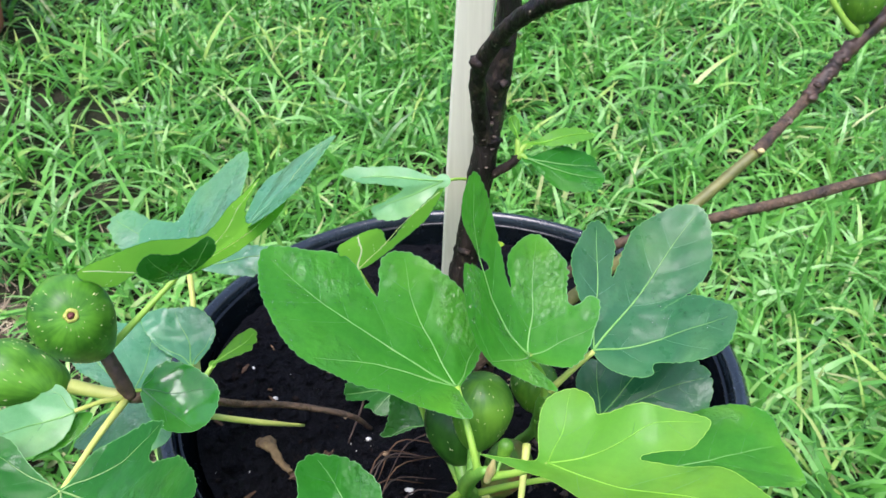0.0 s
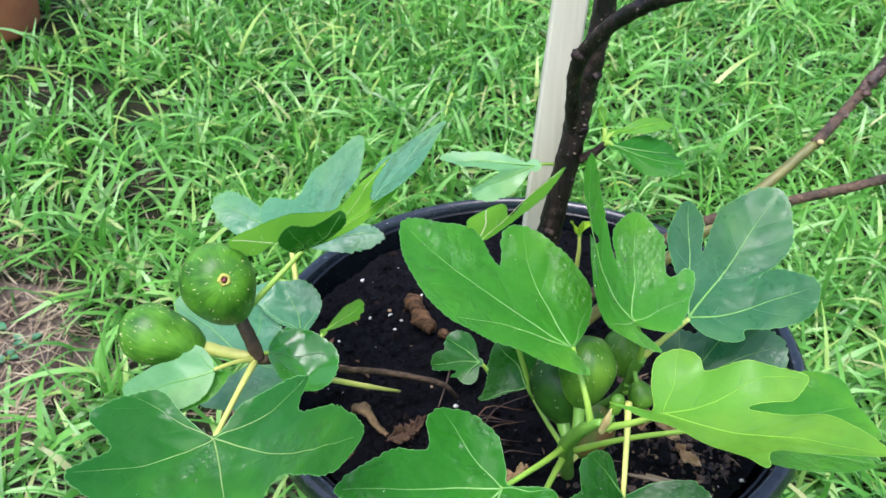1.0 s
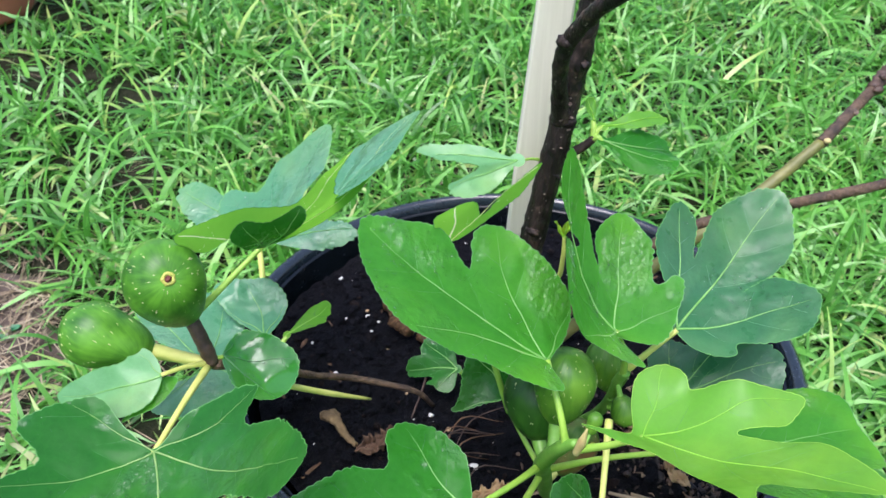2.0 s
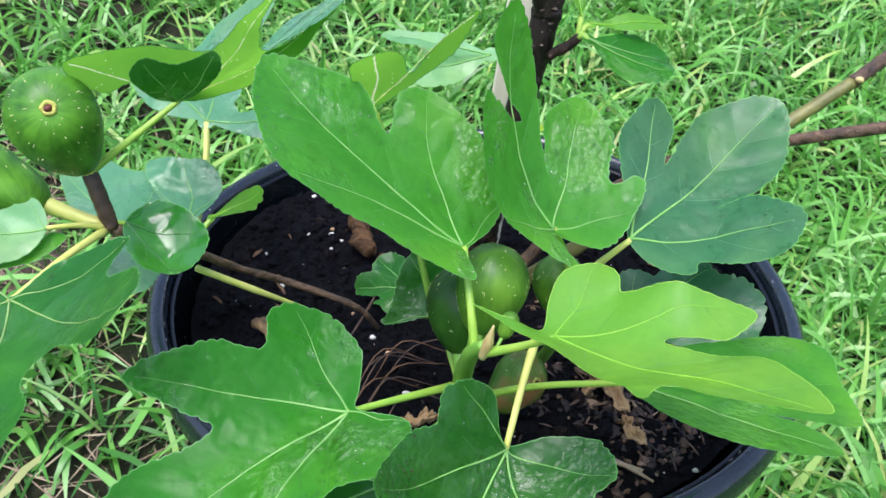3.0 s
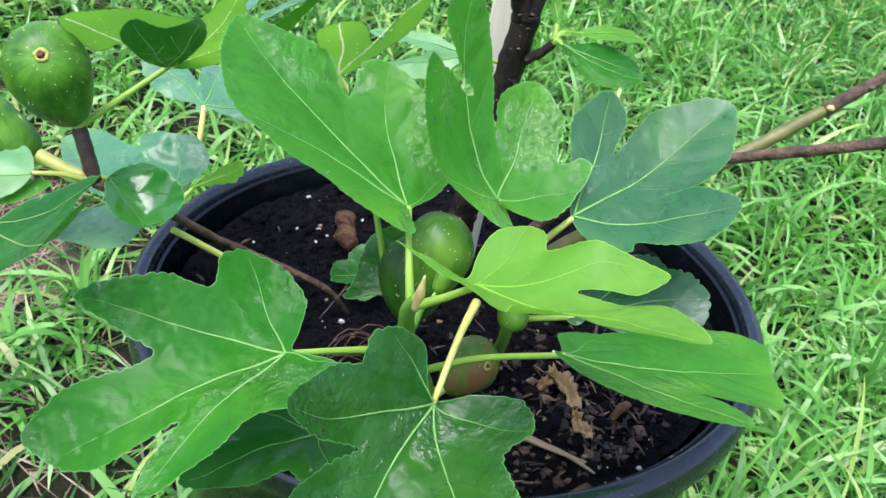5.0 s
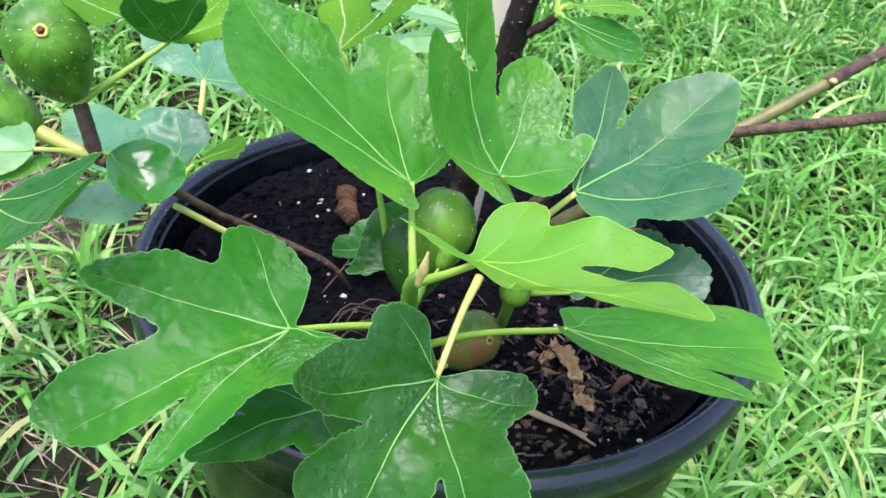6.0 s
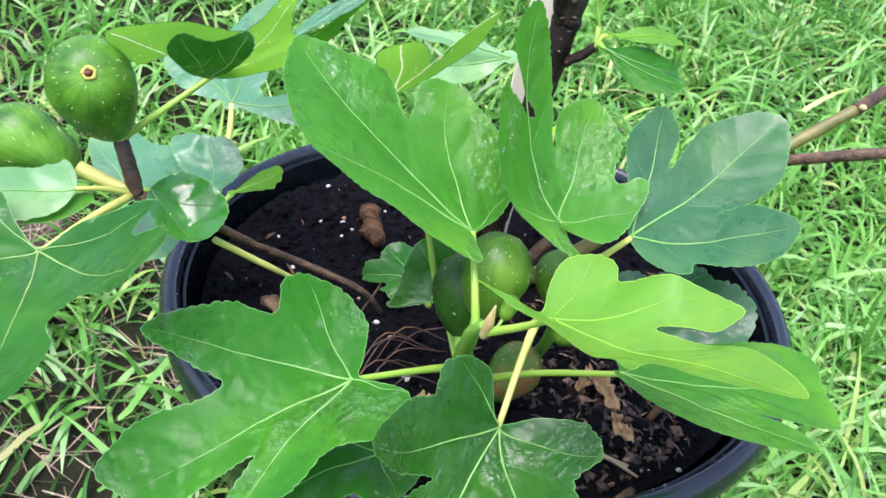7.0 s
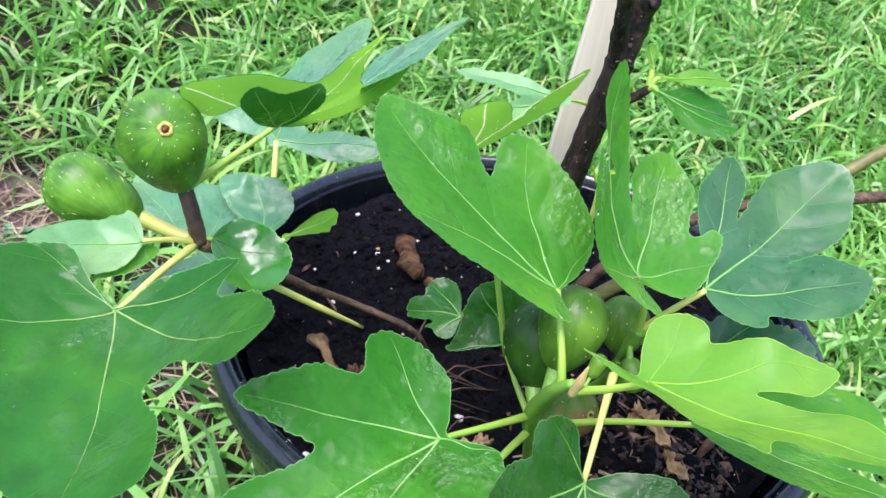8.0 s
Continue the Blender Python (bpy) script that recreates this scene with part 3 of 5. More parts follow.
        crumbs.append(lump((x, y, soil_z(x, y) + s * 0.3), s, i, 0.6, 4, 5, 0.7))
    tagged(part("soil_crumbs", *join(*crumbs), SOIL, smooth=False), "loose dark crumbs of potting mix", "soil", kind="stuff")
    for i in range(26):
        a, r = rng.uniform(0, 6.283), 0.19 * math.sqrt(rng.random())
        x, y = POT_AT[0] + r * math.cos(a), POT_AT[1] + r * math.sin(a)
        d = rng.uniform(0, 6.283)
        h = rng.uniform(0.002, 0.009)
        z = soil_z(x, y) + 0.0015
        w = rng.uniform(0.0006, 0.002)
        chips.append(tube([(x - h * math.cos(d), y - h * math.sin(d), z), (x, y, z + 0.001), (x + h * math.cos(d), y + h * math.sin(d), z + rng.uniform(0, 0.002))], [w * 0.5, w, w * 0.4], 5, 0.3, i, 2, 0.5))
    tagged(part("bark_shreds", *join(*chips), CHIP, smooth=False), "thin brown bark shreds on the potting mix", "mulch", kind="stuff")


build_soil()

# coarse brown mulch on the sunnier side of the pot
rng = random.Random(27)
mulch = []
for i in range(950):
    x, y = rng.gauss(0.115, 0.045), rng.gauss(0.395, 0.05)
    if math.hypot(x - POT_AT[0], y - POT_AT[1]) > 0.188:
        continue
    s = rng.uniform(0.001, 0.0026) if rng.random() < 0.88 else rng.uniform(0.003, 0.0048)
    if i % 3:
        mulch.append(lump((x, y, soil_z(x, y) + s * 0.4), s, i, 0.8, 4, 6, 0.5))
        continue
    # a flat shred lying at any angle
    d, h, z = rng.uniform(0, 6.283), rng.uniform(0.0022, 0.0075), soil_z(x, y) + 0.0016
    w = rng.uniform(0.0005, 0.0016)
    mulch.append(tube([(x - h * math.cos(d), y - h * math.sin(d), z + rng.uniform(-0.001, 0.001)), (x, y, z + 0.0008), (x + h * math.cos(d), y + h * math.sin(d), z + rng.uniform(-0.001, 0.0015))], [w * 0.5, w, w * 0.4], 5, 0.3, i, 2, 0.45))
tagged(part("bark_mulch", *join(*mulch), MULCH, smooth=False), "coarse brown bark crumbs on the potting mix", "mulch", kind="stuff")
rng = random.Random(33)
specks = []
for i in range(80):
    q, r = rng.uniform(0, 6.283), 0.19 * math.sqrt(rng.random())
    x, y = POT_AT[0] + r * math.cos(q), POT_AT[1] + r * math.sin(q)
    specks.append(lump((x, y, soil_z(x, y) + 0.0006), rng.uniform(0.0003, 0.0009), i, 0.4, 4, 5, 0.8))
tagged(part("perlite_dust", *join(*specks), PERLITE), "tiny white perlite specks in the potting mix", "perlite", kind="stuff")
GRAINS = ((-0.146, 0.606, 5), (-0.117, 0.549, 4), (-0.135, 0.549, 4), (-0.112, 0.528, 3), (-0.061, 0.436, 4.5), (-0.137, 0.484, 5), (-0.030, 0.391, 7), (-0.107, 0.540, 3), (0.084, 0.452, 6),
          (0.050, 0.571, 5), (-0.117, 0.342, 7), (-0.130, 0.348, 6), (0.144, 0.369, 4), (0.030, 0.60, 4), (-0.02, 0.56, 3), (-0.16, 0.52, 3), (-0.09, 0.58, 3), (-0.150, 0.455, 3.5), (-0.04, 0.36, 3), (0.06, 0.345, 3), (0.15, 0.45, 3.5), (-0.128, 0.345, 6), (-0.10, 0.355, 4))
rng = random.Random(7)
for i, (x, y, mm) in enumerate(GRAINS):
    s = mm * 0.0005
    tagged(part("perlite_grain", *lump((x, y, soil_z(x, y) + s * 0.55), s, i + 50, 0.45), PERLITE, at=(x, y, soil_z(x, y))), "white perlite grain lying on the dark potting mix", "perlite", "perlite grains on the soil")
for i, (x, y, mm) in enumerate(((-0.048, 0.420, 4.5), (-0.054, 0.426, 3.5), (-0.118, 0.556, 4), (-0.098, 0.51, 3.5), (-0.14, 0.53, 3), (0.02, 0.37, 4), (0.07, 0.33, 3), (-0.08, 0.46, 3))):
    s = mm * 0.0005
    tagged(part("pebble", *lump((x, y, soil_z(x, y) + s * 0.5), s, i + 90, 0.3), PEBBLE, at=(x, y, soil_z(x, y))), "small tan pebble on the dark potting mix", "pebble", "pebbles on the soil")


# ---- fig tree ----
PLANT = (-0.004, 0.505, 0.385)
tree = thing("fig_tree", PLANT, "young potted fig tree with lobed wet leaves and green figs", "fig tree")


def stem(name, points, radii, material, parent=tree, label="", sides=9, knots=0.08, seed=1, steps=6, rough=0.0):
    return part(name, *tube(points, radii, sides, knots, seed, steps, rough=rough), material, parent, label, at=points[0])


def leaf(base, tips, material=LEAF, vein=VEIN, petiole=None, stalk=PETIOLE, web=0.5, wave=0.004, pucker=0.05, drops=0, label="", seed=0, thick=0.00062, droop=0.0, face=(0, -0.75, 0.65), turn=1.0, fine=0.22, slim=1.0, spots=None):
    """A lobed fig leaf. tips: for each lobe the place of its tip and half its width; the blade spans the lobes round the base."""
    rng = random.Random(seed)
    base = Vector(base)
    vecs = [Vector(t[:3]) - base for t in tips]
    # the blade's mean plane through its base
    m = np.array([list(v) for v in vecs])
    _, _, vt = np.linalg.svd(m)
    normal = Vector(vt[2])
    if len(vecs) == 2:
        normal = vecs[0].cross(vecs[1])
    if len(vecs) == 1:
        normal = vecs[0].cross(Vector((0, 0, 1))).cross(vecs[0])
    normal.normalize()
    if normal.dot(Vector(face)) < 0:
        normal = -normal
    normal = (normal + Vector(face).normalized() * turn).normalized()
    fwd = (vecs[0] - normal * vecs[0].dot(normal)).normalized()
    side = normal.cross(fwd)
    lobes = []
    for v, t in zip(vecs, tips):
        x, y, z = v.dot(fwd), v.dot(side), v.dot(normal)
        lobes.append((math.atan2(y, x), math.hypot(x, y), t[3], z / max(1e-6, math.hypot(x, y)), len(lobes), t[4] if len(t) > 4 else web, t[5] if len(t) > 5 else 1.0))
    lobes.sort()
    az = np.array([q[0] for q in lobes])
    ln = np.array([q[1] for q in lobes])
    wd = np.array([q[2] for q in lobes])
    el = np.array([q[3] for q in lobes])
    N = 420
    th = np.linspace(-np.pi, np.pi, N, endpoint=False)

    def between(a):
        """Index of the lobe before angle a, share of the way to the next, and the gap's width."""
        if len(az) == 1:
            return 0, 0, 0.0, 2 * np.pi
        i = int(np.searchsorted(az, a)) - 1
        lo = az[i] if i >= 0 else az[-1] - 2 * np.pi
        hi = az[(i + 1) % len(az)] + (2 * np.pi if i + 1 >= len(az) else 0)
        return i % len(az), (i + 1) % len(az), (a - lo) / max(1e-6, hi - lo), hi - lo

    R = np.zeros(N)
    for L, w, a in zip(ln, wd, az):
        c = 0.60 * L
        p = L - c
        d = np.angle(np.exp(1j * (th - a)))
        A = np.cos(d) ** 2 / p ** 2 + np.sin(d) ** 2 / w ** 2
        B = -2 * c * np.cos(d) / p ** 2
        C = c * c / p ** 2 - 1
        disc = B * B - 4 * A * C
        r = np.where((disc > 0) & (np.cos(d) > 0), (-B + np.sqrt(np.maximum(disc, 0))) / (2 * A), 0)
        R = np.maximum(R, r)
    for k, a in enumerate(th):
        i, j, f, gap = between(a)
        one, two = lobes[i], lobes[j]
        if abs(one[4] - two[4]) == 1 and gap < 2.4 or gap < 2.1 and len(tips[0]) == 4:
            deep = min(one, two, key=lambda q: q[4])[5]
            low = deep * min(ln[i], ln[j])
            R[k] = max(R[k], low)
            if deep < 0.86:
                # a rounded notch between two lobes
                wide = min(0.5, 0.20 / gap)
                at = (0.5 + 0.28 * (wd[i] / ln[i] - wd[j] / ln[j]) / (wd[i] / ln[i] + wd[j] / ln[j]))
                R[k] = min(R[k], low + ln.max() * (abs(f - at) / wide) ** 2.2 * 0.6)
    R = np.maximum(R, 0.07 * ln.max())
    g = np.exp(-0.5 * (np.arange(-8, 9) / 2.0) ** 2)
    g /= g.sum()
    R = np.convolve(np.concatenate([R[-8:], R, R[:8]]), g, "valid")
    # even steps along the edge, then teeth and waves set out at right angles to it
    P = np.stack([R * np.cos(th), R * np.sin(th)], 1)
    Q = np.concatenate([P, P[:1]])
    run = np.concatenate([[0], np.cumsum(np.hypot(*(np.diff(Q, axis=0)).T))])
    at = np.linspace(0, run[-1], N, endpoint=False)
    P = np.stack([np.interp(at, run, Q[:, 0]), np.interp(at, run, Q[:, 1])], 1)
    along = np.roll(P, -2, 0) - np.roll(P, 2, 0)
    along /= np.maximum(1e-9, np.hypot(*along.T))[:, None]
    out = np.stack([along[:, 1], -along[:, 0]], 1)
    big = ln.max()
    jag = np.array([noise.noise(Vector((q * 130, seed, 0))) for q in at])
    slow = np.array([noise.noise(Vector((q * 34, seed, 5))) for q in at])
    slow2 = np.array([noise.noise(Vector((q * 55, seed, 11))) for q in at])
    reachy = np.clip(np.hypot(*P.T) / big * 2.2 - 0.5, 0, 1)
    tooth = np.abs(np.sin(np.pi * (at + 0.007 * jag + 0.012 * slow) / 0.0064))
    across = np.clip((np.abs((out * P).sum(1)) / np.maximum(1e-6, np.hypot(*P.T)) - 0.08) / 0.3, 0, 1)
    push = reachy * min(1.0, big / 0.06) * ((0.0030 * (0.6 + np.clip(slow2, -0.35, 0.6)) * tooth - 0.0010 + 0.0012 * jag) * (0.35 + 0.65 * across) + 0.0030 * slow * across)
    edge_at = P + out * push[:, None]
    th0, R0 = np.unwrap(np.arctan2(P[:, 1], P[:, 0])), np.hypot(*P.T)
    th1, R1 = np.unwrap(np.arctan2(edge_at[:, 1], edge_at[:, 0])), np.hypot(*edge_at.T)
    th1 = np.maximum.accumulate(th1 + 2 * np.pi * np.round((th0 - th1) / (2 * np.pi)))
    ph1, ph2 = rng.uniform(0, 6.3), rng.uniform(0, 6.3)

    def surface(a, r):
        a = (a + np.pi) % (2 * np.pi) - np.pi
        i, j, f, gap = between(a)
        s = 0.5 - 0.5 * math.cos(math.pi * f)
        e = el[i] * (1 - s) + el[j] * s
        q = r / big
        h = r * e + wave * q * q * (math.sin(3 * a + ph1) + 0.6 * math.sin(7 * a + ph2)) - droop * big * q ** 3
        if gap < 2.2:
            h += pucker * r * math.sin(math.pi * f) ** 2
        u = Vector((r * math.cos(a), r * math.sin(a), seed * 0.1))
        h += (0.0030 * noise.noise(u * 42) + 0.0012 * noise.noise(u * 105)) * min(1.0, 4 * q)
        return base + fwd * (r * math.cos(a)) + side * (r * math.sin(a)) + normal * h

    rings = 12
    verts, faces = [base.copy()], []
    for k in range(1, rings + 1):
        f = (k / rings) ** 0.85
        for i in range(N):
            s = f ** 5
            verts.append(surface(th0[i] + (th1[i] - th0[i]) * s, max(0.0005, (R0[i] + (R1[i] - R0[i]) * s)) * f))
    faces += [(0, 1 + i, 1 + (i + 1) % N) for i in range(N)]
    for k in range(rings - 1):
        for i in range(N):
            a, b = 1 + k * N + i, 1 + k * N + (i + 1) % N
            faces.append((a, a + N, b + N, b))
    edge = len(verts) - N
    for i in range(N):
        verts.append(surface(th1[i], max(0.0005, R1[i]) + 0.0003))
    rim = [(edge + i, edge + N + i, edge + N + (i + 1) % N, edge + (i + 1) % N) for i in range(N)]
    blade = part("leaf", verts, faces + rim, material, tree, label, at=base)
    blade.data.materials.append(VEIN_FINE if vein is not VEIN_YOUNG else vein)
    for p in blade.data.polygons[len(faces):]:
        p.material_index = 1

    def reach(a):
        return float(np.interp(a, th, R, period=2 * np.pi))

    ribs, thin = [], []
    for a, L, lobe in zip(az, ln, lobes):
        if not lobe[6]:
            continue
        stop = reach(a) * 0.95
        main = [surface(a + 0.055 * math.sin(3.2 * t + seed), stop * t) + normal * 0.00025 for t in np.linspace(0.0, 1, 14)]
        w = thick * lobe[6] * 0.88
        ribs.append(tube(main, [w, w * 0.62, w * 0.18], 6, 0, 0, 2))
        sides_n = max(2, int(L / 0.021))
        for k in range(1, sides_n + 1):
            t = (k - 0.3 + 0.3 * rng.random()) / (sides_n + 0.8)
            for sgn in (-1, 1):
                x0, y0 = stop * t * math.cos(a), stop * t * math.sin(a)
                line = []
                spread = rng.uniform(0.75, 0.95)
                for step in range(7):
                    q = step / 6 * (0.33 * L * (1 - 0.45 * t))
                    b = a + sgn * spread * (1 - 0.35 * step / 6)
                    x, y = x0 + q * math.cos(b), y0 + q * math.sin(b)
                    bb, rr = math.atan2(y, x), math.hypot(x, y)
                    if rr > reach(bb) * 0.94 or abs(np.angle(np.exp(1j * (bb - a)))) > 0.75:
                        break
                    line.append(surface(bb, rr))
                if len(line) > 2:
                    thin.append(tube(line, [thick * fine, thick * fine * 0.4], 5, 0, 0, 1))
    net = tagged(part("vein_network", *join(*ribs, *thin), vein, blade, "pale raised veins", at=base), kind="stuff")
    net.data.materials.append(vein if fine > 0.3 else VEIN_FINE)
    first = sum(len(f) for _, f in ribs)
    for p in net.data.polygons[first:]:
        p.material_index = 1
    if petiole:
        part("petiole", *tube(list(petiole) + [base - normal * 0.0016], [0.0024 * slim, 0.0018 * slim, 0.0016 * slim], 9, 0.05, seed), stalk, blade, "", at=base)
    if spots:
        brown = []
        for k in range(spots[1]):
            a, r = az[[q[4] for q in lobes].index(spots[0])] + rng.uniform(-0.45, 0.45), rng.uniform(0.4, 0.92)
            brown.append(lump(surface(a, reach(a) * r), rng.uniform(0.0003, 0.0007), k, 0.3, 4, 6, 0.35))
        tagged(part("leaf_spots", *join(*brown), BARK, blade, "dark brown leaf spots", at=base), kind="stuff")
    if drops:
        beads = []
        for k in range(drops):
            i = rng.randrange(N)
            if R[i] < 0.45 * big :
                continue
            r = R[i] * math.sqrt(rng.uniform(0.15, 0.85))
            q = surface(th[i], r)
            if noise.noise(q * 26) < 0.12:
                continue
            beads.append(lump(q + normal * 0.0003, rng.uniform(0.0003, 0.0010), k, 0.35, 4, 7, 0.45))
        if beads:
            tagged(part("rain_water", *join(*beads), WATER, blade, "clear rain drops", at=base), kind="stuff")
    return blade


def lobed_leaf(base, margin, ribs, material=LEAF, vein=VEIN, petiole=None, stalk=PETIOLE, drops=0, label="", seed=0, thick=0.00062, fine=0.18, slim=1.0,
               tooth=0.0011, pitch=0.0046, cell=0.0018, wave=0.0012, fold=0.0012, blister=0.00022, face=(0, -0.75, 0.65), spots=None, inner=(), bend=0.06):
    """A palmate leaf. margin: tips and sinuses in turn round the blade; ribs: those of them to which a main vein runs.
    The blade is a smooth sheet through them, quilted between its veins, with a scalloped edge."""
    rng = random.Random(seed)
    o, M = np.array(base, float), np.array(margin, float)
    n = np.linalg.svd(M - M.mean(0))[2][2]
    n = n if n @ np.array(face) > 0 else -n
    fwd = M[ribs[len(ribs) // 2]] - o
    fwd -= n * (fwd @ n)
    fwd /= np.linalg.norm(fwd)
    side = np.cross(n, fwd)
    # a thin plate bent through the landmarks
    known = np.array([*M, *np.array(inner).reshape(-1, 3), o])
    known = known[[k for k in range(len(known)) if k == len(known) - 1 or np.linalg.norm(known[k] - o) > 0.002]] - o
    K = np.stack([known @ fwd, known @ side], 1)
    size = np.abs(K).max()

    def kernel(a, b):
        d = np.linalg.norm(a[:, None] - b[None], axis=2) / size
        return d * d * np.log(np.maximum(d, 1e-9))

    m = len(K)
    A = np.zeros((m + 3, m + 3))
    A[:m, :m] = kernel(K, K) + np.eye(m) * 0.001
    A[:m, m], A[:m, m + 1:] = 1, K / size
    A[m:, :m] = A[:m, m:].T
    W = np.linalg.solve(A, np.concatenate([known @ n, [0, 0, 0]]))
    # the scalloped outline
    P = np.stack([(M - o) @ fwd, (M - o) @ side], 1)
    if np.sum(P[:, 0] * np.roll(P[:, 1], -1) - P[:, 1] * np.roll(P[:, 0], -1)) < 0:
        P = P[::-1]
    dense = []
    for i in range(len(P)):
        a, b, c, d = P[i - 1], P[i], P[(i + 1) % len(P)], P[(i + 2) % len(P)]
        t0 = 0.0
        t1 = t0 + np.linalg.norm(b - a) ** 0.5
        t2 = t1 + np.linalg.norm(c - b) ** 0.5
        t3 = t2 + np.linalg.norm(d - c) ** 0.5
        t = np.linspace(t1, t2, 24, endpoint=False)[:, None]
        a1, a2, a3 = (t1 - t) / (t1 - t0) * a + (t - t0) / (t1 - t0) * b, (t2 - t) / (t2 - t1) * b + (t - t1) / (t2 - t1) * c, (t3 - t) / (t3 - t2) * c + (t - t2) / (t3 - t2) * d
        b1, b2 = (t2 - t) / (t2 - t0) * a1 + (t - t0) / (t2 - t0) * a2, (t3 - t) / (t3 - t1) * a2 + (t - t1) / (t3 - t1) * a3
        dense.append((t2 - t) / (t2 - t1) * b1 + (t - t1) / (t2 - t1) * b2)
    Q = np.concatenate(dense)
    Q = np.concatenate([Q, Q[:1]])
    run = np.concatenate([[0], np.cumsum(np.linalg.norm(np.diff(Q, axis=0), axis=1))])
    N = max(60, int(run[-1] / 0.0011))
    at = np.linspace(0, run[-1], N, endpoint=False)
    Q = np.stack([np.interp(at, run, Q[:, 0]), np.interp(at, run, Q[:, 1])], 1)
    along = np.roll(Q, -2, 0) - np.roll(Q, 2, 0)
    along /= np.maximum(1e-9, np.linalg.norm(along, axis=1))[:, None]
    out = np.stack([along[:, 1], -along[:, 0]], 1)
    slow = np.array([noise.noise(Vector((q * 60, seed, 5))) for q in at])
    jag = np.array([noise.noise(Vector((q * 240, seed, 0))) for q in at])
    bite = np.abs(np.sin(np.pi * (at / pitch + 0.9 * slow))) ** 0.7
    push = tooth * (0.45 + 0.9 * np.clip(slow + 0.3, 0, 1)) * bite + 0.55 * tooth * jag - 0.5 * tooth + 0.6 * tooth * slow
    Q = Q + out * (push * np.clip(np.linalg.norm(Q, axis=1) / (0.35 * size), 0, 1))[:, None]

    def inside(p):
        hit = np.zeros(len(p), bool)
        for (x0, y0), (x1, y1) in zip(Q, np.roll(Q, -1, 0)):
            if y0 != y1:
                hit ^= ((y0 > p[:, 1]) != (y1 > p[:, 1])) & (p[:, 0] < (x1 - x0) * (p[:, 1] - y0) / (y1 - y0) + x0)
        return hit

    # main veins, then side veins that leave them in pairs and stop where the next vein's ground begins
    mains = []
    for k, r in enumerate(ribs):
        tip = np.array([(M[r] - o) @ fwd, (M[r] - o) @ side])
        L = np.linalg.norm(tip)
        sway = np.array([-tip[1], tip[0]]) * bend * rng.uniform(-1, 1)
        t = np.linspace(0, 0.95, 40)[:, None]
        mains.append((tip * t + sway * np.sin(np.pi * t) + 0.0007 * np.sin(9 * t + k) * np.array([-tip[1], tip[0]]) / L, L))
    every = np.concatenate([q for q, _ in mains])
    owner = np.repeat(np.arange(len(mains)), 40)
    seconds = []
    for k, (line, L) in enumerate(mains):
        s = 0.016
        while s < 0.86 * L:
            i = min(38, int(s / (0.95 * L) * 39))
            for sign in (-1, 1):
                d = line[i + 1] - line[i]
                ang = math.atan2(d[1], d[0]) + sign * rng.uniform(0.80, 0.98)
                q, course = line[i].copy(), [line[i].copy()]
                for step in range(26):
                    q = q + 0.0024 * np.array([math.cos(ang), math.sin(ang)])
                    ang -= sign * 0.020
                    near = np.linalg.norm(every - q, axis=1)
                    if not inside(q[None])[0] or owner[int(near.argmin())] != k or near.min() > 0.030:
                        break
                    course.append(q.copy())
                if len(course) > 3:
                    seconds.append(np.array(course[:-1]))
            s += rng.uniform(0.013, 0.021) + 0.006 * (1 - s / L)
    small = np.concatenate(seconds) if seconds else np.full((1, 2), 9.0)

    def lift(p):
        h = np.concatenate([kernel(p, K), np.ones((len(p), 1)), p / size], 1) @ W
        d1 = np.concatenate([np.linalg.norm(p[i:i + 400, None] - every[None], axis=2).min(1) for i in range(0, len(p), 400)])
        d2 = np.concatenate([np.linalg.norm(p[i:i + 400, None] - small[None], axis=2).min(1) for i in range(0, len(p), 400)])
        h -= fold * np.exp(-(d1 / 0.0060) ** 2) + 0.45 * fold * np.exp(-(d2 / 0.0034) ** 2)
        q = np.clip(np.linalg.norm(p, axis=1) / size, 0, 1)
        for i, (x, y) in enumerate(p):
            u = Vector((x, y, seed * 0.37))
            patch = max(0.0, noise.noise(u * 26) + 0.05)
            h[i] += q[i] * (wave * noise.noise(u * 38) + 0.4 * wave * noise.noise(u * 95)) + 2.4 * blister * patch * noise.noise(u * 420) + 0.6 * blister * noise.noise(u * 260)
        return h

    def world(p, up=0.0):
        h = lift(p) + up
        return o + p[:, :1] * fwd + p[:, 1:] * side + h[:, None] * n

    # fill the outline with an even net of points
    lo, hi = Q.min(0), Q.max(0)
    g = np.random.default_rng(seed)
    X, Y = np.meshgrid(np.arange(lo[0], hi[0], cell), np.arange(lo[1], hi[1], cell * 0.87))
    X[1::2] += cell / 2
    G = np.stack([X.ravel(), Y.ravel()], 1) + g.uniform(-0.16, 0.16, (X.size, 2)) * cell
    G = G[inside(G)]
    G = G[np.array([np.linalg.norm(Q - q, axis=1).min() for q in G]) > 0.55 * cell]
    lines = [q for q, _ in mains] + seconds
    if vein is VEIN_THIN:
        # a thin leaf against the light: the veins are paler stripes in the blade itself
        edges = []
        for k, q in enumerate(lines):
            d = np.gradient(q, axis=0)
            d = np.stack([-d[:, 1], d[:, 0]], 1) / (np.linalg.norm(d, axis=1)[:, None] + 1e-9)
            w = (0.00062 if k < len(mains) else 0.00034) * np.linspace(1.0, 0.5, len(q))[:, None]
            edges += [q + d * w, q - d * w]
        edges = np.concatenate(edges)
        edges = edges[inside(edges)]
        G = G[np.array([np.linalg.norm(edges - q, axis=1).min() for q in G]) > 0.0006]
        G = np.concatenate([G, edges])
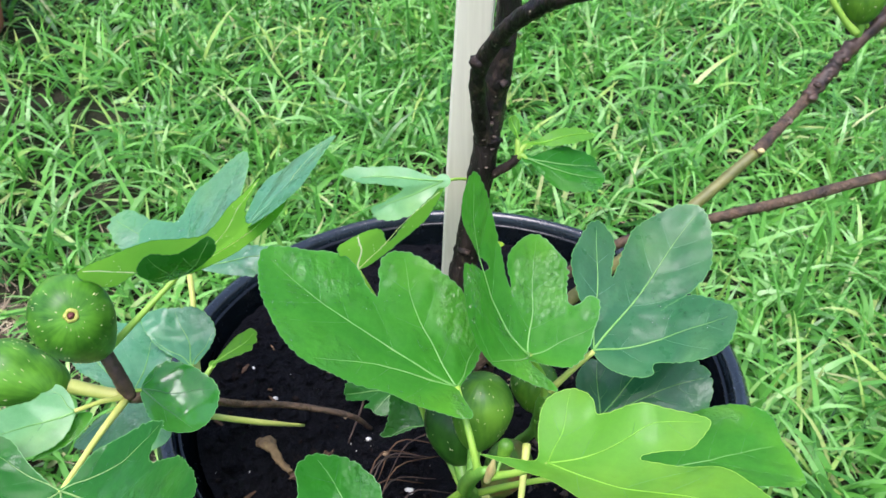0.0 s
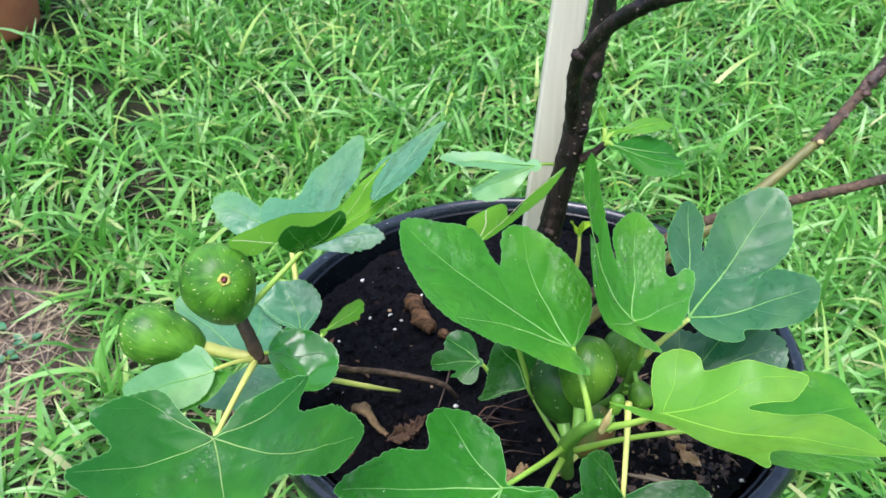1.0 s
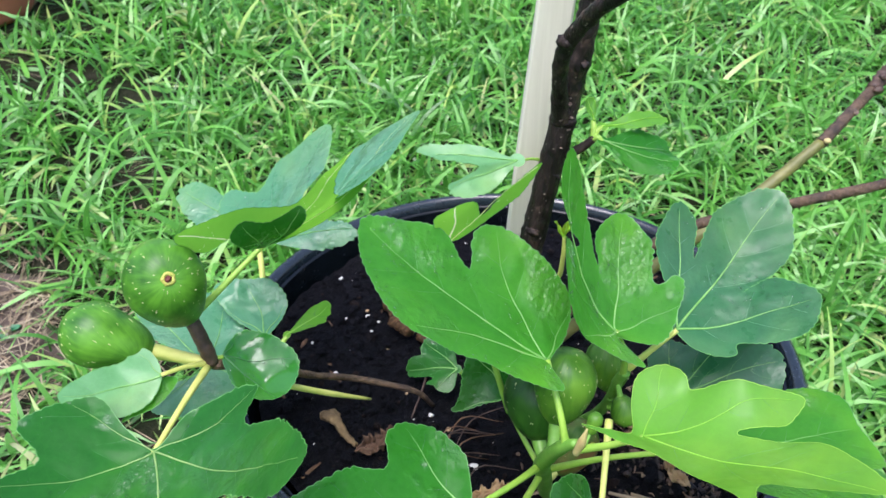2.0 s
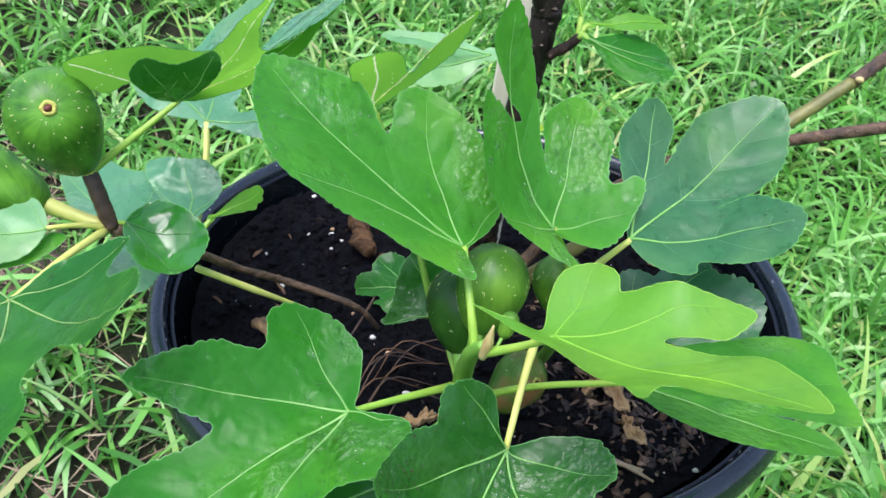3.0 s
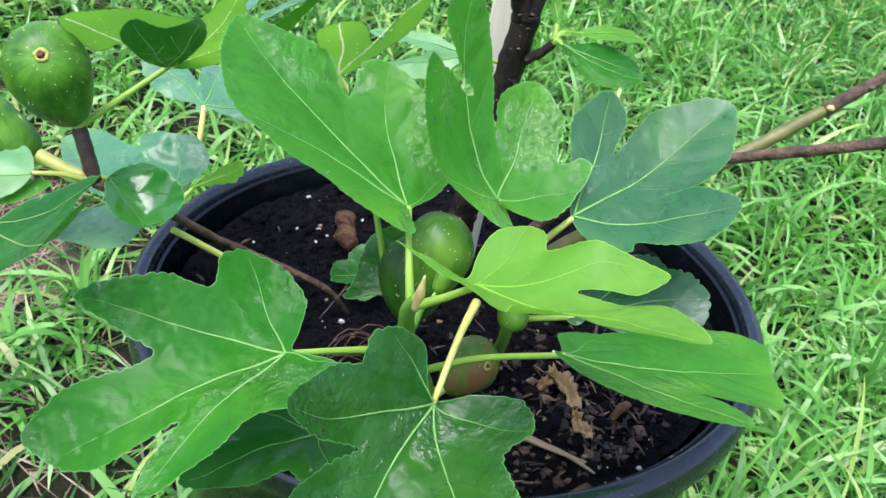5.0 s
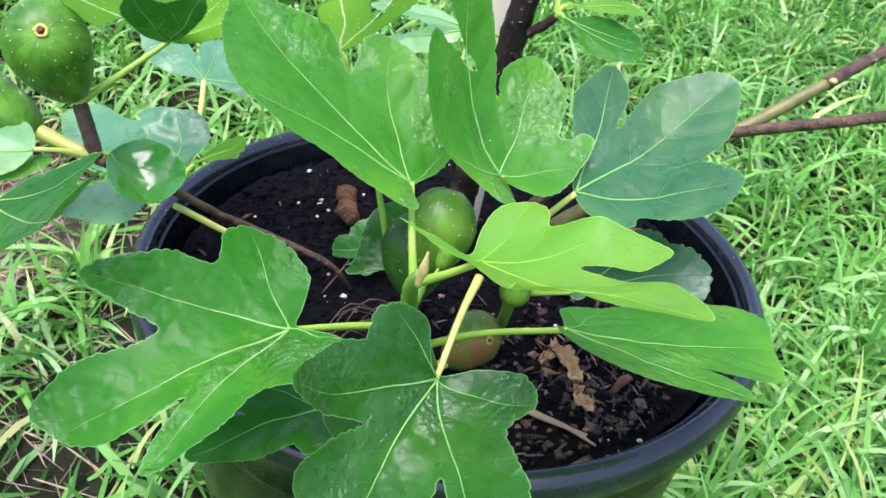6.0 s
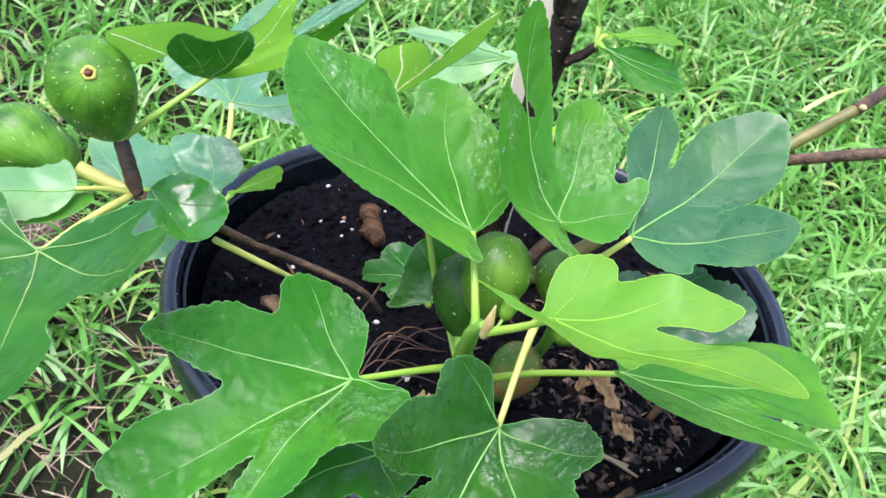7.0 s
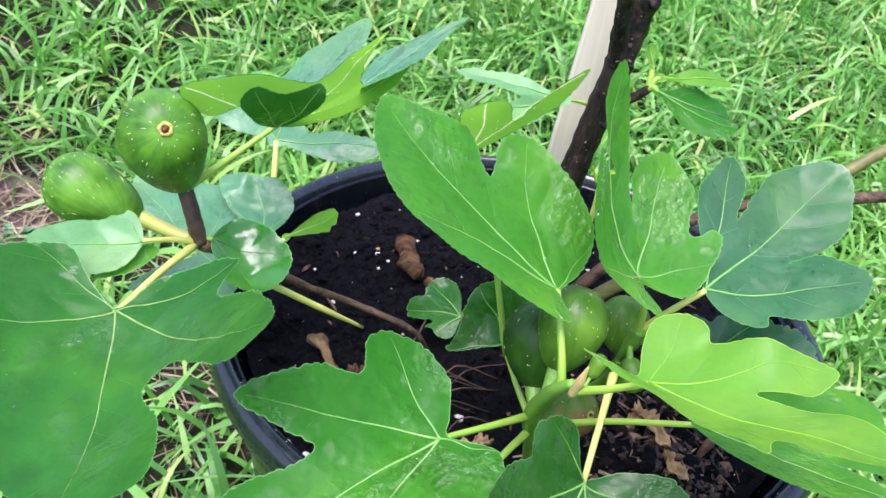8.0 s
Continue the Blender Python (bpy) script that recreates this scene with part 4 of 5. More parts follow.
    vs, _, tris, orig, _, _ = delaunay_2d_cdt([Vector(q) for q in np.concatenate([Q, G])], [], [list(range(N))], 1, 1e-7)
    flat = np.array([tuple(v) for v in vs])
    rim_out = Q + out * 0.00035
    V = np.concatenate([world(flat), world(rim_out)])
    edge = {k: i for i, ks in enumerate(orig) for k in ks if k < N}
    c = len(flat)
    rim = [(edge[i], c + i, c + (i + 1) % N, edge[(i + 1) % N]) for i in range(N) if i in edge and (i + 1) % N in edge]
    faces = [tuple(f) for f in tris]
    blade = part("leaf", V, faces + rim, material, tree, label, at=base)
    blade.data.materials.append(VEIN_FINE if vein is not VEIN_YOUNG else vein)
    for p in blade.data.polygons[len(faces):]:
        p.material_index = 1
    if vein is VEIN_THIN:
        blade.data.materials.append(VEIN_THIN)
        centres = np.array([flat[list(f)].mean(0) for f in faces])
        for k, q in enumerate(lines):
            near = np.concatenate([np.linalg.norm(centres[i:i + 500, None] - q[None], axis=2).min(1) for i in range(0, len(centres), 500)])
            for i in np.nonzero(near < (0.00066 if k < len(mains) else 0.00038))[0]:
                blade.data.polygons[int(i)].material_index = 2
    thick_ribs, thin_ribs = [], []
    for k, (line, L) in enumerate(mains):
        w = thick * min(1.0, 0.45 + 0.55 * L / size) * (0.3 if vein is VEIN_THIN else 1.0)
        thick_ribs.append(tube([Vector(q) for q in world(line[::3], 0.00012)], [w, w * 0.5, w * 0.1], 6, 0, 0, 2))
    for line in seconds if vein is not VEIN_THIN else ():
        thin_ribs.append(tube([Vector(q) for q in world(line[::2], 0.00002)], [thick * fine, thick * fine * 0.45], 5, 0, 0, 1))
    net = tagged(part("vein_network", *join(*thick_ribs, *thin_ribs), vein, blade, "pale raised veins", at=base), kind="stuff")
    net.data.materials.append(vein if fine > 0.35 else VEIN_DEEP if material in (LEAF_DEEP, LEAF_WET, LEAF_GLOSS, LEAF_MID) else VEIN_BLUE if material in (LEAF_SHEEN, LEAF_DARK, LEAF_SMOOTH) else VEIN_FINE)
    first = sum(len(f) for _, f in thick_ribs)
    for p in net.data.polygons[first:]:
        p.material_index = 1
    if petiole:
        part("petiole", *tube([*petiole, Vector(o - n * 0.0012)], [0.0024 * slim, 0.0018 * slim, 0.0015 * slim], 9, 0.05, seed), stalk, blade, "", at=base)
    if spots:
        tip = np.array([(M[spots[0]] - o) @ fwd, (M[spots[0]] - o) @ side])
        q = tip * 0.80 + g.normal(0, 0.30, (spots[1] * 2, 2)) * np.linalg.norm(tip) * 0.5
        q = q[inside(q)][:spots[1]]
        brown = [lump(v, rng.uniform(0.0003, 0.0007), k, 0.3, 4, 6, 0.35) for k, v in enumerate(world(q, 0.0001))]
        tagged(part("leaf_spots", *join(*brown), BARK, blade, "dark brown leaf spots", at=base), kind="stuff")
    if drops:
        q = G[g.integers(0, len(G), drops)]
        q = q[[noise.noise(Vector((x, y, seed * 0.1)) * 24) > 0.12 for x, y in q]]
        if len(q):
            beads = [lump(v, 0.0004 + 0.0008 * rng.random() ** 2, k, 0.55, 5, 8, 0.55) for k, v in enumerate(world(q, 0.0003))]
            tagged(part("rain_water", *join(*beads), WATER, blade, "clear rain drops", at=base), kind="stuff")
    return blade


# trunk, and the old branch that forks from it
stem("trunk", [(-0.006, 0.503, 0.375), (0.002, 0.506, 0.44), (0.012, 0.510, 0.50), (0.028, 0.517, 0.60), (0.038, 0.521, 0.67), (0.043, 0.523, 0.74), (0.050, 0.523, 0.84)], [0.0125, 0.0100, 0.0091, 0.0083, 0.0074, 0.0070, 0.007], BARK, sides=30, knots=0.10, seed=3, steps=20, rough=0.11, label="dark wet bark with pale specks")
for k, (x, y, z) in enumerate(((0.022, 0.508, 0.548), (0.029, 0.510, 0.588), (0.035, 0.513, 0.628), (0.037, 0.514, 0.655), (0.010, 0.502, 0.505), (0.041, 0.516, 0.700))):
    part("scar", *lump((x, y, z), 0.0052, 40 + k, 0.5, 8, 12, 0.55), BARK, tree, "worn leaf scar on the trunk")
part("scar", *lump((0.0185, 0.4850, 0.654), 0.0062, 71, 0.4, 7, 10, 0.8), BARK, tree, "dark knob at the branch's elbow")
for k, (x, y, z, s) in enumerate(((0.0275, 0.5065, 0.602, 0.0026), (0.0300, 0.5075, 0.592, 0.0022), (0.0230, 0.5045, 0.592, 0.0019), (0.0290, 0.5075, 0.583, 0.0016), (0.0250, 0.5060, 0.570, 0.0014))):
    part("scar", *lump((x, y, z), s, 60 + k, 0.6, 6, 9, 0.4), SCAR, tree, "pale scaly scar at the fork")
stem("branch", [(0.024, 0.512, 0.588), (0.0200, 0.502, 0.615), (0.0195, 0.489, 0.648), (0.036, 0.467, 0.683), (0.060, 0.445, 0.706), (0.085, 0.42, 0.722), (0.110, 0.40, 0.738), (0.13, 0.39, 0.76)], [0.0064, 0.0052, 0.0050, 0.0050, 0.0052, 0.0062, 0.0056, 0.004], BARK, sides=22, knots=0.12, seed=8, steps=12, rough=0.13, label="knobby dark side branch")
stem("branch", [(0.018, 0.500, 0.395), (0.06, 0.505, 0.455), (0.115, 0.508, 0.502), (0.176, 0.505, 0.525), (0.235, 0.498, 0.547), (0.30, 0.492, 0.572), (0.36, 0.488, 0.59)], [0.0046, 0.0042, 0.0038, 0.0036, 0.0036, 0.0034, 0.0032], BRANCH, sides=14, knots=0.06, seed=5, steps=14, rough=0.10, label="reddish grey-brown branch")
stem("branch", [(0.03, 0.51, 0.39), (0.10, 0.525, 0.45), (0.150, 0.538, 0.488), (0.187, 0.551, 0.513), (0.230, 0.574, 0.540)], [0.0056, 0.0050, 0.0046, 0.0044, 0.0042], BRANCH_OLIVE, sides=14, knots=0.05, seed=6, steps=12, rough=0.08, label="smooth olive branch")
stem("branch", [(0.229, 0.573, 0.5395), (0.240, 0.582, 0.5455), (0.262, 0.604, 0.5535), (0.281, 0.622, 0.561)], [0.0046, 0.0043, 0.0041, 0.0046], BRANCH, sides=16, knots=0.10, seed=7, steps=12, rough=0.10, label="grey-brown ridged stretch of the branch")
stem("branch", [(0.280, 0.621, 0.5605), (0.289, 0.631, 0.566), (0.303, 0.640, 0.577), (0.316, 0.648, 0.589), (0.343, 0.658, 0.613), (0.36, 0.665, 0.635)], [0.0050, 0.0053, 0.0050, 0.0056, 0.0050, 0.004], TWIG_DARK, sides=18, knots=0.30, seed=17, steps=12, rough=0.34, label="dark scarred end of the olive branch")
for k, (x, y, z, s) in enumerate(((0.2600, 0.598, 0.5535, 0.0034), (0.2820, 0.616, 0.5640, 0.0040), (0.2880, 0.626, 0.5700, 0.0030), (0.2980, 0.633, 0.5720, 0.0036), (0.3120, 0.640, 0.5840, 0.0030))):
    part("scar", *lump((x, y, z), s, 80 + k, 0.6, 6, 9, 0.7), TWIG_DARK if k else SCAR, tree, "rough knob on the dark branch end")
stem("petiole", [(0.317, 0.645, 0.6035), (0.305, 0.648, 0.615), (0.285, 0.652, 0.640)], [0.0032, 0.0026, 0.0024], PETIOLE, seed=19, label="thick yellow-green leaf stalk")
part("scar", *lump((0.2322, 0.5700, 0.5435), 0.0030, 3, 0.15, 6, 9, 0.6), BUD, tree, "pale leaf scar on the olive branch")
stem("twig", [(0.030, 0.512, 0.562), (0.040, 0.508, 0.570), (0.047, 0.507, 0.578)], [0.0036, 0.0030, 0.0026], BARK, knots=0.2, seed=2)

# the leafy shoot in the middle
stem("shoot", [(0.018, 0.372, 0.380), (0.0115, 0.352, 0.425), (0.0065, 0.333, 0.455), (0.0085, 0.314, 0.486), (0.0115, 0.301, 0.506), (0.0165, 0.2925, 0.519)], [0.0054, 0.0052, 0.0050, 0.0042, 0.0036, 0.0022], SHOOT, knots=0.10, seed=4)
stem("bud", [(0.0165, 0.290, 0.514), (0.0185, 0.2885, 0.524), (0.0200, 0.288, 0.534)], [0.0019, 0.0024, 0.0004], BUD, seed=9, knots=0.02)
stem("shoot", [(0.045, 0.43, 0.385), (0.052, 0.40, 0.43), (0.052, 0.375, 0.470), (0.052, 0.366, 0.492), (0.054, 0.360, 0.504)], [0.0040, 0.0036, 0.0034, 0.0032, 0.003], SHOOT, knots=0.12, seed=14)

lobed_leaf((0.003, 0.324, 0.547), [(0.0040, 0.3211, 0.5466), (0.0098, 0.3051, 0.5439), (-0.0281, 0.2986, 0.5661), (-0.0694, 0.2982, 0.5926), (-0.0886, 0.3250, 0.6024), (-0.0926, 0.3524, 0.6132), (-0.0712, 0.3617, 0.6063), (-0.0532, 0.3652, 0.5991), (-0.0381, 0.3545, 0.5813), (-0.0348, 0.3697, 0.5941), (-0.0247, 0.3748, 0.5960), (0.0060, 0.3680, 0.5739), (0.0173, 0.3561, 0.5569), (0.0131, 0.3400, 0.5480)],
     [3, 5, 10, 12], LEAF, petiole=[(0.013, 0.298, 0.508), (0.009, 0.305, 0.527)], drops=780, seed=1, label="broad bright green leaf beaded with rain")
lobed_leaf((0.042, 0.3465, 0.547), [(0.0415, 0.3396, 0.5490), (0.0542, 0.3266, 0.5406), (0.0325, 0.3236, 0.5531), (0.0176, 0.3174, 0.5721), (0.0089, 0.3149, 0.5937), (0.0063, 0.3270, 0.6194), (0.0210, 0.3695, 0.5879), (0.0060, 0.3554, 0.6278), (0.0132, 0.3808, 0.6396), (0.0238, 0.3892, 0.6048), (0.0325, 0.3726, 0.5718), (0.0323, 0.3862, 0.5849), (0.0481, 0.3985, 0.5893), (0.0624, 0.3925, 0.5767), (0.0668, 0.3731, 0.5584), (0.0784, 0.3775, 0.5608), (0.0806, 0.3658, 0.5522), (0.0645, 0.3430, 0.5420)],
     [3, 8, 12, 16], LEAF, petiole=[(0.053, 0.362, 0.500), (0.050, 0.353, 0.525)], drops=600, seed=2, label="five-lobed green leaf beaded with rain")
lobed_leaf((0.0780, 0.3580, 0.5390), [(0.0775, 0.3568, 0.5391), (0.0747, 0.3757, 0.5507), (0.0687, 0.3972, 0.5729), (0.0856, 0.4210, 0.5835), (0.0941, 0.4168, 0.5726), (0.0930, 0.3997, 0.5576), (0.1082, 0.4240, 0.5729), (0.1276, 0.4347, 0.5796), (0.1484, 0.4337, 0.5828), (0.1509, 0.4121, 0.5704), (0.1437, 0.3945, 0.5591), (0.1186, 0.3825, 0.5457), (0.1366, 0.3877, 0.5533), (0.1538, 0.3653, 0.5587), (0.1431, 0.3452, 0.5495), (0.1323, 0.3455, 0.5430), (0.1098, 0.3505, 0.5350), (0.1083, 0.3438, 0.5337), (0.0879, 0.3476, 0.5333)],
     [3, 8, 13], LEAF_DARK, petiole=[(0.054, 0.364, 0.500), (0.065, 0.360, 0.520)], stalk=PETIOLE_PALE, drops=600, seed=3, thick=0.0008, bend=0.02, label="dark green lobed leaf, wet, with sky-sheen blue in its colour")
lobed_leaf((0.044, 0.276, 0.543), [(0.0117, 0.2632, 0.5640), (0.0250, 0.2680, 0.5560), (0.0395, 0.2785, 0.5430), (0.0413, 0.2944, 0.5463), (0.0470, 0.3100, 0.5510), (0.0597, 0.3142, 0.5535), (0.0684, 0.3042, 0.5553), (0.0693, 0.2977, 0.5525), (0.0905, 0.2922, 0.5648), (0.1202, 0.2873, 0.5580), (0.1080, 0.2730, 0.5540), (0.0844, 0.2692, 0.5532), (0.1156, 0.2538, 0.5644), (0.1280, 0.2173, 0.5769), (0.0950, 0.2240, 0.5710), (0.0780, 0.2230, 0.5735), (0.0670, 0.2030, 0.5850), (0.0585, 0.2401, 0.5572), (0.0401, 0.2590, 0.5530), (0.0266, 0.2635, 0.5545)],
     [5, 9, 13], LEAF_YOUNG, VEIN_YOUNG, petiole=[(0.018, 0.291, 0.516), (0.030, 0.283, 0.528)], seed=4, wave=0.0010, thick=0.0005, fine=0.2, fold=0.0006, blister=0.0001, tooth=0.0005, bend=0.03, label="young yellow-green leaf with deep lobes")
lobed_leaf((0.0870, 0.3200, 0.4850), [(0.0850, 0.3224, 0.4847), (0.0816, 0.3170, 0.4876), (0.1044, 0.2768, 0.5041), (0.1347, 0.2681, 0.5059), (0.1694, 0.2790, 0.4988), (0.1582, 0.3010, 0.4902), (0.1357, 0.3102, 0.4869), (0.1572, 0.3054, 0.4886), (0.1863, 0.3064, 0.4896), (0.1866, 0.3392, 0.4836), (0.1864, 0.3611, 0.4822), (0.1697, 0.3737, 0.4796), (0.1038, 0.3570, 0.4751), (0.0831, 0.3453, 0.4776)],
     [4, 9, 12], LEAF, petiole=[(0.0120, 0.350, 0.430), (0.0450, 0.335, 0.459)], seed=5, bend=0.02, label="green leaf with a slit between its long lobes")
for k, (dx, dy, r) in enumerate(((0, 0, 0.0026), (0.004, 0.001, 0.0018), (-0.003, 0.002, 0.0014), (0.001, -0.003, 0.0012))):
    part("blotch", *lump((0.1837 + dx, 0.3458 + dy, 0.4778), r, 130 + k, 0.5, 5, 9, 0.22), YELLOWED, tree, "yellowed spot near the leaf tip")
leaf((0.090, 0.375, 0.470), [(0.157, 0.386, 0.492, 0.021), (0.130, 0.403, 0.497, 0.017), (0.093, 0.412, 0.482, 0.014)],
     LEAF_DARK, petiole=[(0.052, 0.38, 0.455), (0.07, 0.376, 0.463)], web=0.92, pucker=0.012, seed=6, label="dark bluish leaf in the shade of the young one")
lobed_leaf((-0.039, 0.273, 0.4875), [(-0.0354, 0.2735, 0.4904), (-0.0100, 0.2657, 0.4938), (-0.0128, 0.2392, 0.4938), (-0.0347, 0.2316, 0.4873), (-0.0493, 0.2078, 0.4781), (-0.0707, 0.1925, 0.4646), (-0.0725, 0.2080, 0.4697), (-0.0676, 0.2266, 0.4778), (-0.0858, 0.2114, 0.4673), (-0.0973, 0.2046, 0.4609), (-0.1169, 0.2059, 0.4585), (-0.1329, 0.2111, 0.4633), (-0.1216, 0.2273, 0.4793), (-0.0955, 0.2449, 0.4869), (-0.0912, 0.2515, 0.4899), (-0.1095, 0.2526, 0.4984), (-0.1284, 0.2523, 0.5117), (-0.0978, 0.2782, 0.5134), (-0.0792, 0.2863, 0.5062), (-0.0802, 0.2992, 0.5153), (-0.0719, 0.3081, 0.5146), (-0.0539, 0.3115, 0.5049), (-0.0399, 0.3034, 0.4969), (-0.0360, 0.2830, 0.4920)],
     [1, 5, 10, 16, 20], LEAF_MID, petiole=[(0.0065, 0.332, 0.456), (-0.013, 0.302, 0.474)], drops=600, seed=7, thick=0.0007, blister=0.00055, bend=0.03, label="large green leaf with rounded lobes, blistered and wet")
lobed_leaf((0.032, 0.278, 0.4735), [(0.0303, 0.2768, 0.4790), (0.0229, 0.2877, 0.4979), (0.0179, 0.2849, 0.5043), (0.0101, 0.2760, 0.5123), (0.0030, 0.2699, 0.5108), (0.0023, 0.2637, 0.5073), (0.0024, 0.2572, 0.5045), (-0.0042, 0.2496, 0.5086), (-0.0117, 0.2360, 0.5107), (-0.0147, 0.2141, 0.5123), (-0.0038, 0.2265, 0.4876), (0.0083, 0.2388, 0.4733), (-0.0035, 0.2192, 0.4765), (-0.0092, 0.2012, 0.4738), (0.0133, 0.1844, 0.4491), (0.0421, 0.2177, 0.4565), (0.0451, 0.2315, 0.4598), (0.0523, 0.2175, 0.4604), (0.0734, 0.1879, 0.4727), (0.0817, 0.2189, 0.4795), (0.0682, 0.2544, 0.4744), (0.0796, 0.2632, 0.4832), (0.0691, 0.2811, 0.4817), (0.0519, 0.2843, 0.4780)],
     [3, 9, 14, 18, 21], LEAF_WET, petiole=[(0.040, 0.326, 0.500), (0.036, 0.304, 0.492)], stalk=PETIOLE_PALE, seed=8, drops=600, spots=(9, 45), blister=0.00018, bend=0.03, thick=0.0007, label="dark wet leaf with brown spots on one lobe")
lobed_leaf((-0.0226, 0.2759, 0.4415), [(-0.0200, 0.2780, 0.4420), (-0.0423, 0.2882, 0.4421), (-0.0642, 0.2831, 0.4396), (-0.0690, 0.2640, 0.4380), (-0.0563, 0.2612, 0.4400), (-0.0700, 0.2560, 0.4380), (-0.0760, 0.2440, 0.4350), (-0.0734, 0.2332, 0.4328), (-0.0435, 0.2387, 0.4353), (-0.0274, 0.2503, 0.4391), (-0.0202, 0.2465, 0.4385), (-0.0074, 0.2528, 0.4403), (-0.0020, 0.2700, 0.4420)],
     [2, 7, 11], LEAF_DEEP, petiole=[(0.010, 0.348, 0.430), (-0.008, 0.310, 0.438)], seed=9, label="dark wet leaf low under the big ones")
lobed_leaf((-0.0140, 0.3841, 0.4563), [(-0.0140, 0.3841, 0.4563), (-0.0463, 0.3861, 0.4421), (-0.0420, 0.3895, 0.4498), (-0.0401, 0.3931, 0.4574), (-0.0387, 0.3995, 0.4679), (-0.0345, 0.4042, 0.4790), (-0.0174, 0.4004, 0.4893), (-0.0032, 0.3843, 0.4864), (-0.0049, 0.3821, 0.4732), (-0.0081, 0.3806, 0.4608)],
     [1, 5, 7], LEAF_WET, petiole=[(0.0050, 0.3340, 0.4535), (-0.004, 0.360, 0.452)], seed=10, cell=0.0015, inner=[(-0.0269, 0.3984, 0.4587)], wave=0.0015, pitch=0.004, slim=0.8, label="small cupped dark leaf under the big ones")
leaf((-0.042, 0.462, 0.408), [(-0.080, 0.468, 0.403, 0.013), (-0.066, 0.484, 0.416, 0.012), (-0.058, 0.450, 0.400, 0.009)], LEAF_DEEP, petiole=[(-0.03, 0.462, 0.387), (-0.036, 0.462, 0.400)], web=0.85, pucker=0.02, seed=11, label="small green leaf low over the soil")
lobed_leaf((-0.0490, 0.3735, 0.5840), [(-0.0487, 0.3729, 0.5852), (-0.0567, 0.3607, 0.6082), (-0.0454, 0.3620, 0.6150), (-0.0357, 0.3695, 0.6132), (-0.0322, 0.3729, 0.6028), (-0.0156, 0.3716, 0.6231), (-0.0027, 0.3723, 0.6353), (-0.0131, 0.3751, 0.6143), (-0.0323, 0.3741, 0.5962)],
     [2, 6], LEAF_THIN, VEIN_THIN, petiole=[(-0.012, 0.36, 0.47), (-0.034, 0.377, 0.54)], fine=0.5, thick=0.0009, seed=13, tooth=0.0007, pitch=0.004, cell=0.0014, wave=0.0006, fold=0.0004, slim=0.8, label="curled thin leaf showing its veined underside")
leaf((-0.004, 0.503, 0.562), [(-0.065, 0.488, 0.574, 0.014), (-0.050, 0.474, 0.554, 0.012), (-0.075, 0.505, 0.566, 0.010)], LEAF_SMOOTH, petiole=[(0.020, 0.520, 0.552), (0.006, 0.512, 0.558)], web=0.5, seed=15, slim=0.55)
leaf((0.052, 0.503, 0.578), [(0.101, 0.497, 0.562, 0.016, 0.92), (0.103, 0.516, 0.563, 0.013, 0.3)], LEAF_MID, petiole=[(0.046, 0.507, 0.577), (0.049, 0.505, 0.579)], web=0.5, seed=16)
leaf((0.052, 0.512, 0.584), [(0.100, 0.530, 0.582, 0.007)], LEAF_YOUNG, VEIN_YOUNG, petiole=[(0.046, 0.508, 0.578), (0.049, 0.510, 0.582)], seed=17)
leaf((0.046, 0.512, 0.588), [(0.042, 0.520, 0.600, 0.004)], LEAF_YOUNG, VEIN_YOUNG, petiole=[(0.046, 0.508, 0.578), (0.046, 0.510, 0.584)], seed=18)

# the branch with the two big figs
stem("branch", [(-0.060, 0.448, 0.384), (-0.074, 0.438, 0.409), (-0.114, 0.430, 0.428), (-0.140, 0.405, 0.455), (-0.168, 0.383, 0.484), (-0.188, 0.367, 0.500)], [0.0018, 0.0021, 0.0023, 0.0025, 0.0030, 0.0038], BRANCH, rough=0.12, knots=0.2, seed=31, label="thin grey-brown branch")
stem("branch", [(-0.188, 0.367, 0.500), (-0.192, 0.369, 0.515), (-0.198, 0.373, 0.531)], [0.0044, 0.0044, 0.0040], TWIG_DARK, knots=0.2, seed=32, label="dark brown fruiting spur")
stem("bare_stalk", [(-0.103, 0.423, 0.415), (-0.125, 0.398, 0.445), (-0.150, 0.380, 0.470)], [0.0010, 0.0020, 0.0020], PETIOLE_PALE, knots=0.03, seed=33, label="pale yellow stalk")
stem("bare_stalk", [(-0.160, 0.400, 0.470), (-0.177, 0.455, 0.462), (-0.183, 0.485, 0.478), (-0.187, 0.502, 0.495)], [0.0018, 0.0022, 0.0022, 0.002], PETIOLE_PALE, knots=0.03, seed=34, label="pale straw-coloured stalk")
lobed_leaf((-0.200, 0.291, 0.509), [(-0.1991, 0.2922, 0.5118), (-0.1818, 0.3102, 0.5201), (-0.1457, 0.3093, 0.5410), (-0.1507, 0.2928, 0.5307), (-0.1288, 0.2782, 0.5476), (-0.1091, 0.2405, 0.5673), (-0.1211, 0.2323, 0.5522), (-0.1567, 0.2548, 0.5197), (-0.1641, 0.2431, 0.5147), (-0.1437, 0.2120, 0.5289), (-0.1346, 0.1770, 0.5413), (-0.1639, 0.1719, 0.5221), (-0.2093, 0.1941, 0.5093), (-0.2408, 0.2361, 0.5137), (-0.2649, 0.2528, 0.5259), (-0.2497, 0.2757, 0.5198), (-0.2638, 0.2900, 0.5292), (-0.2474, 0.3099, 0.5255), (-0.2343, 0.3160, 0.5225), (-0.2141, 0.3002, 0.5142)],
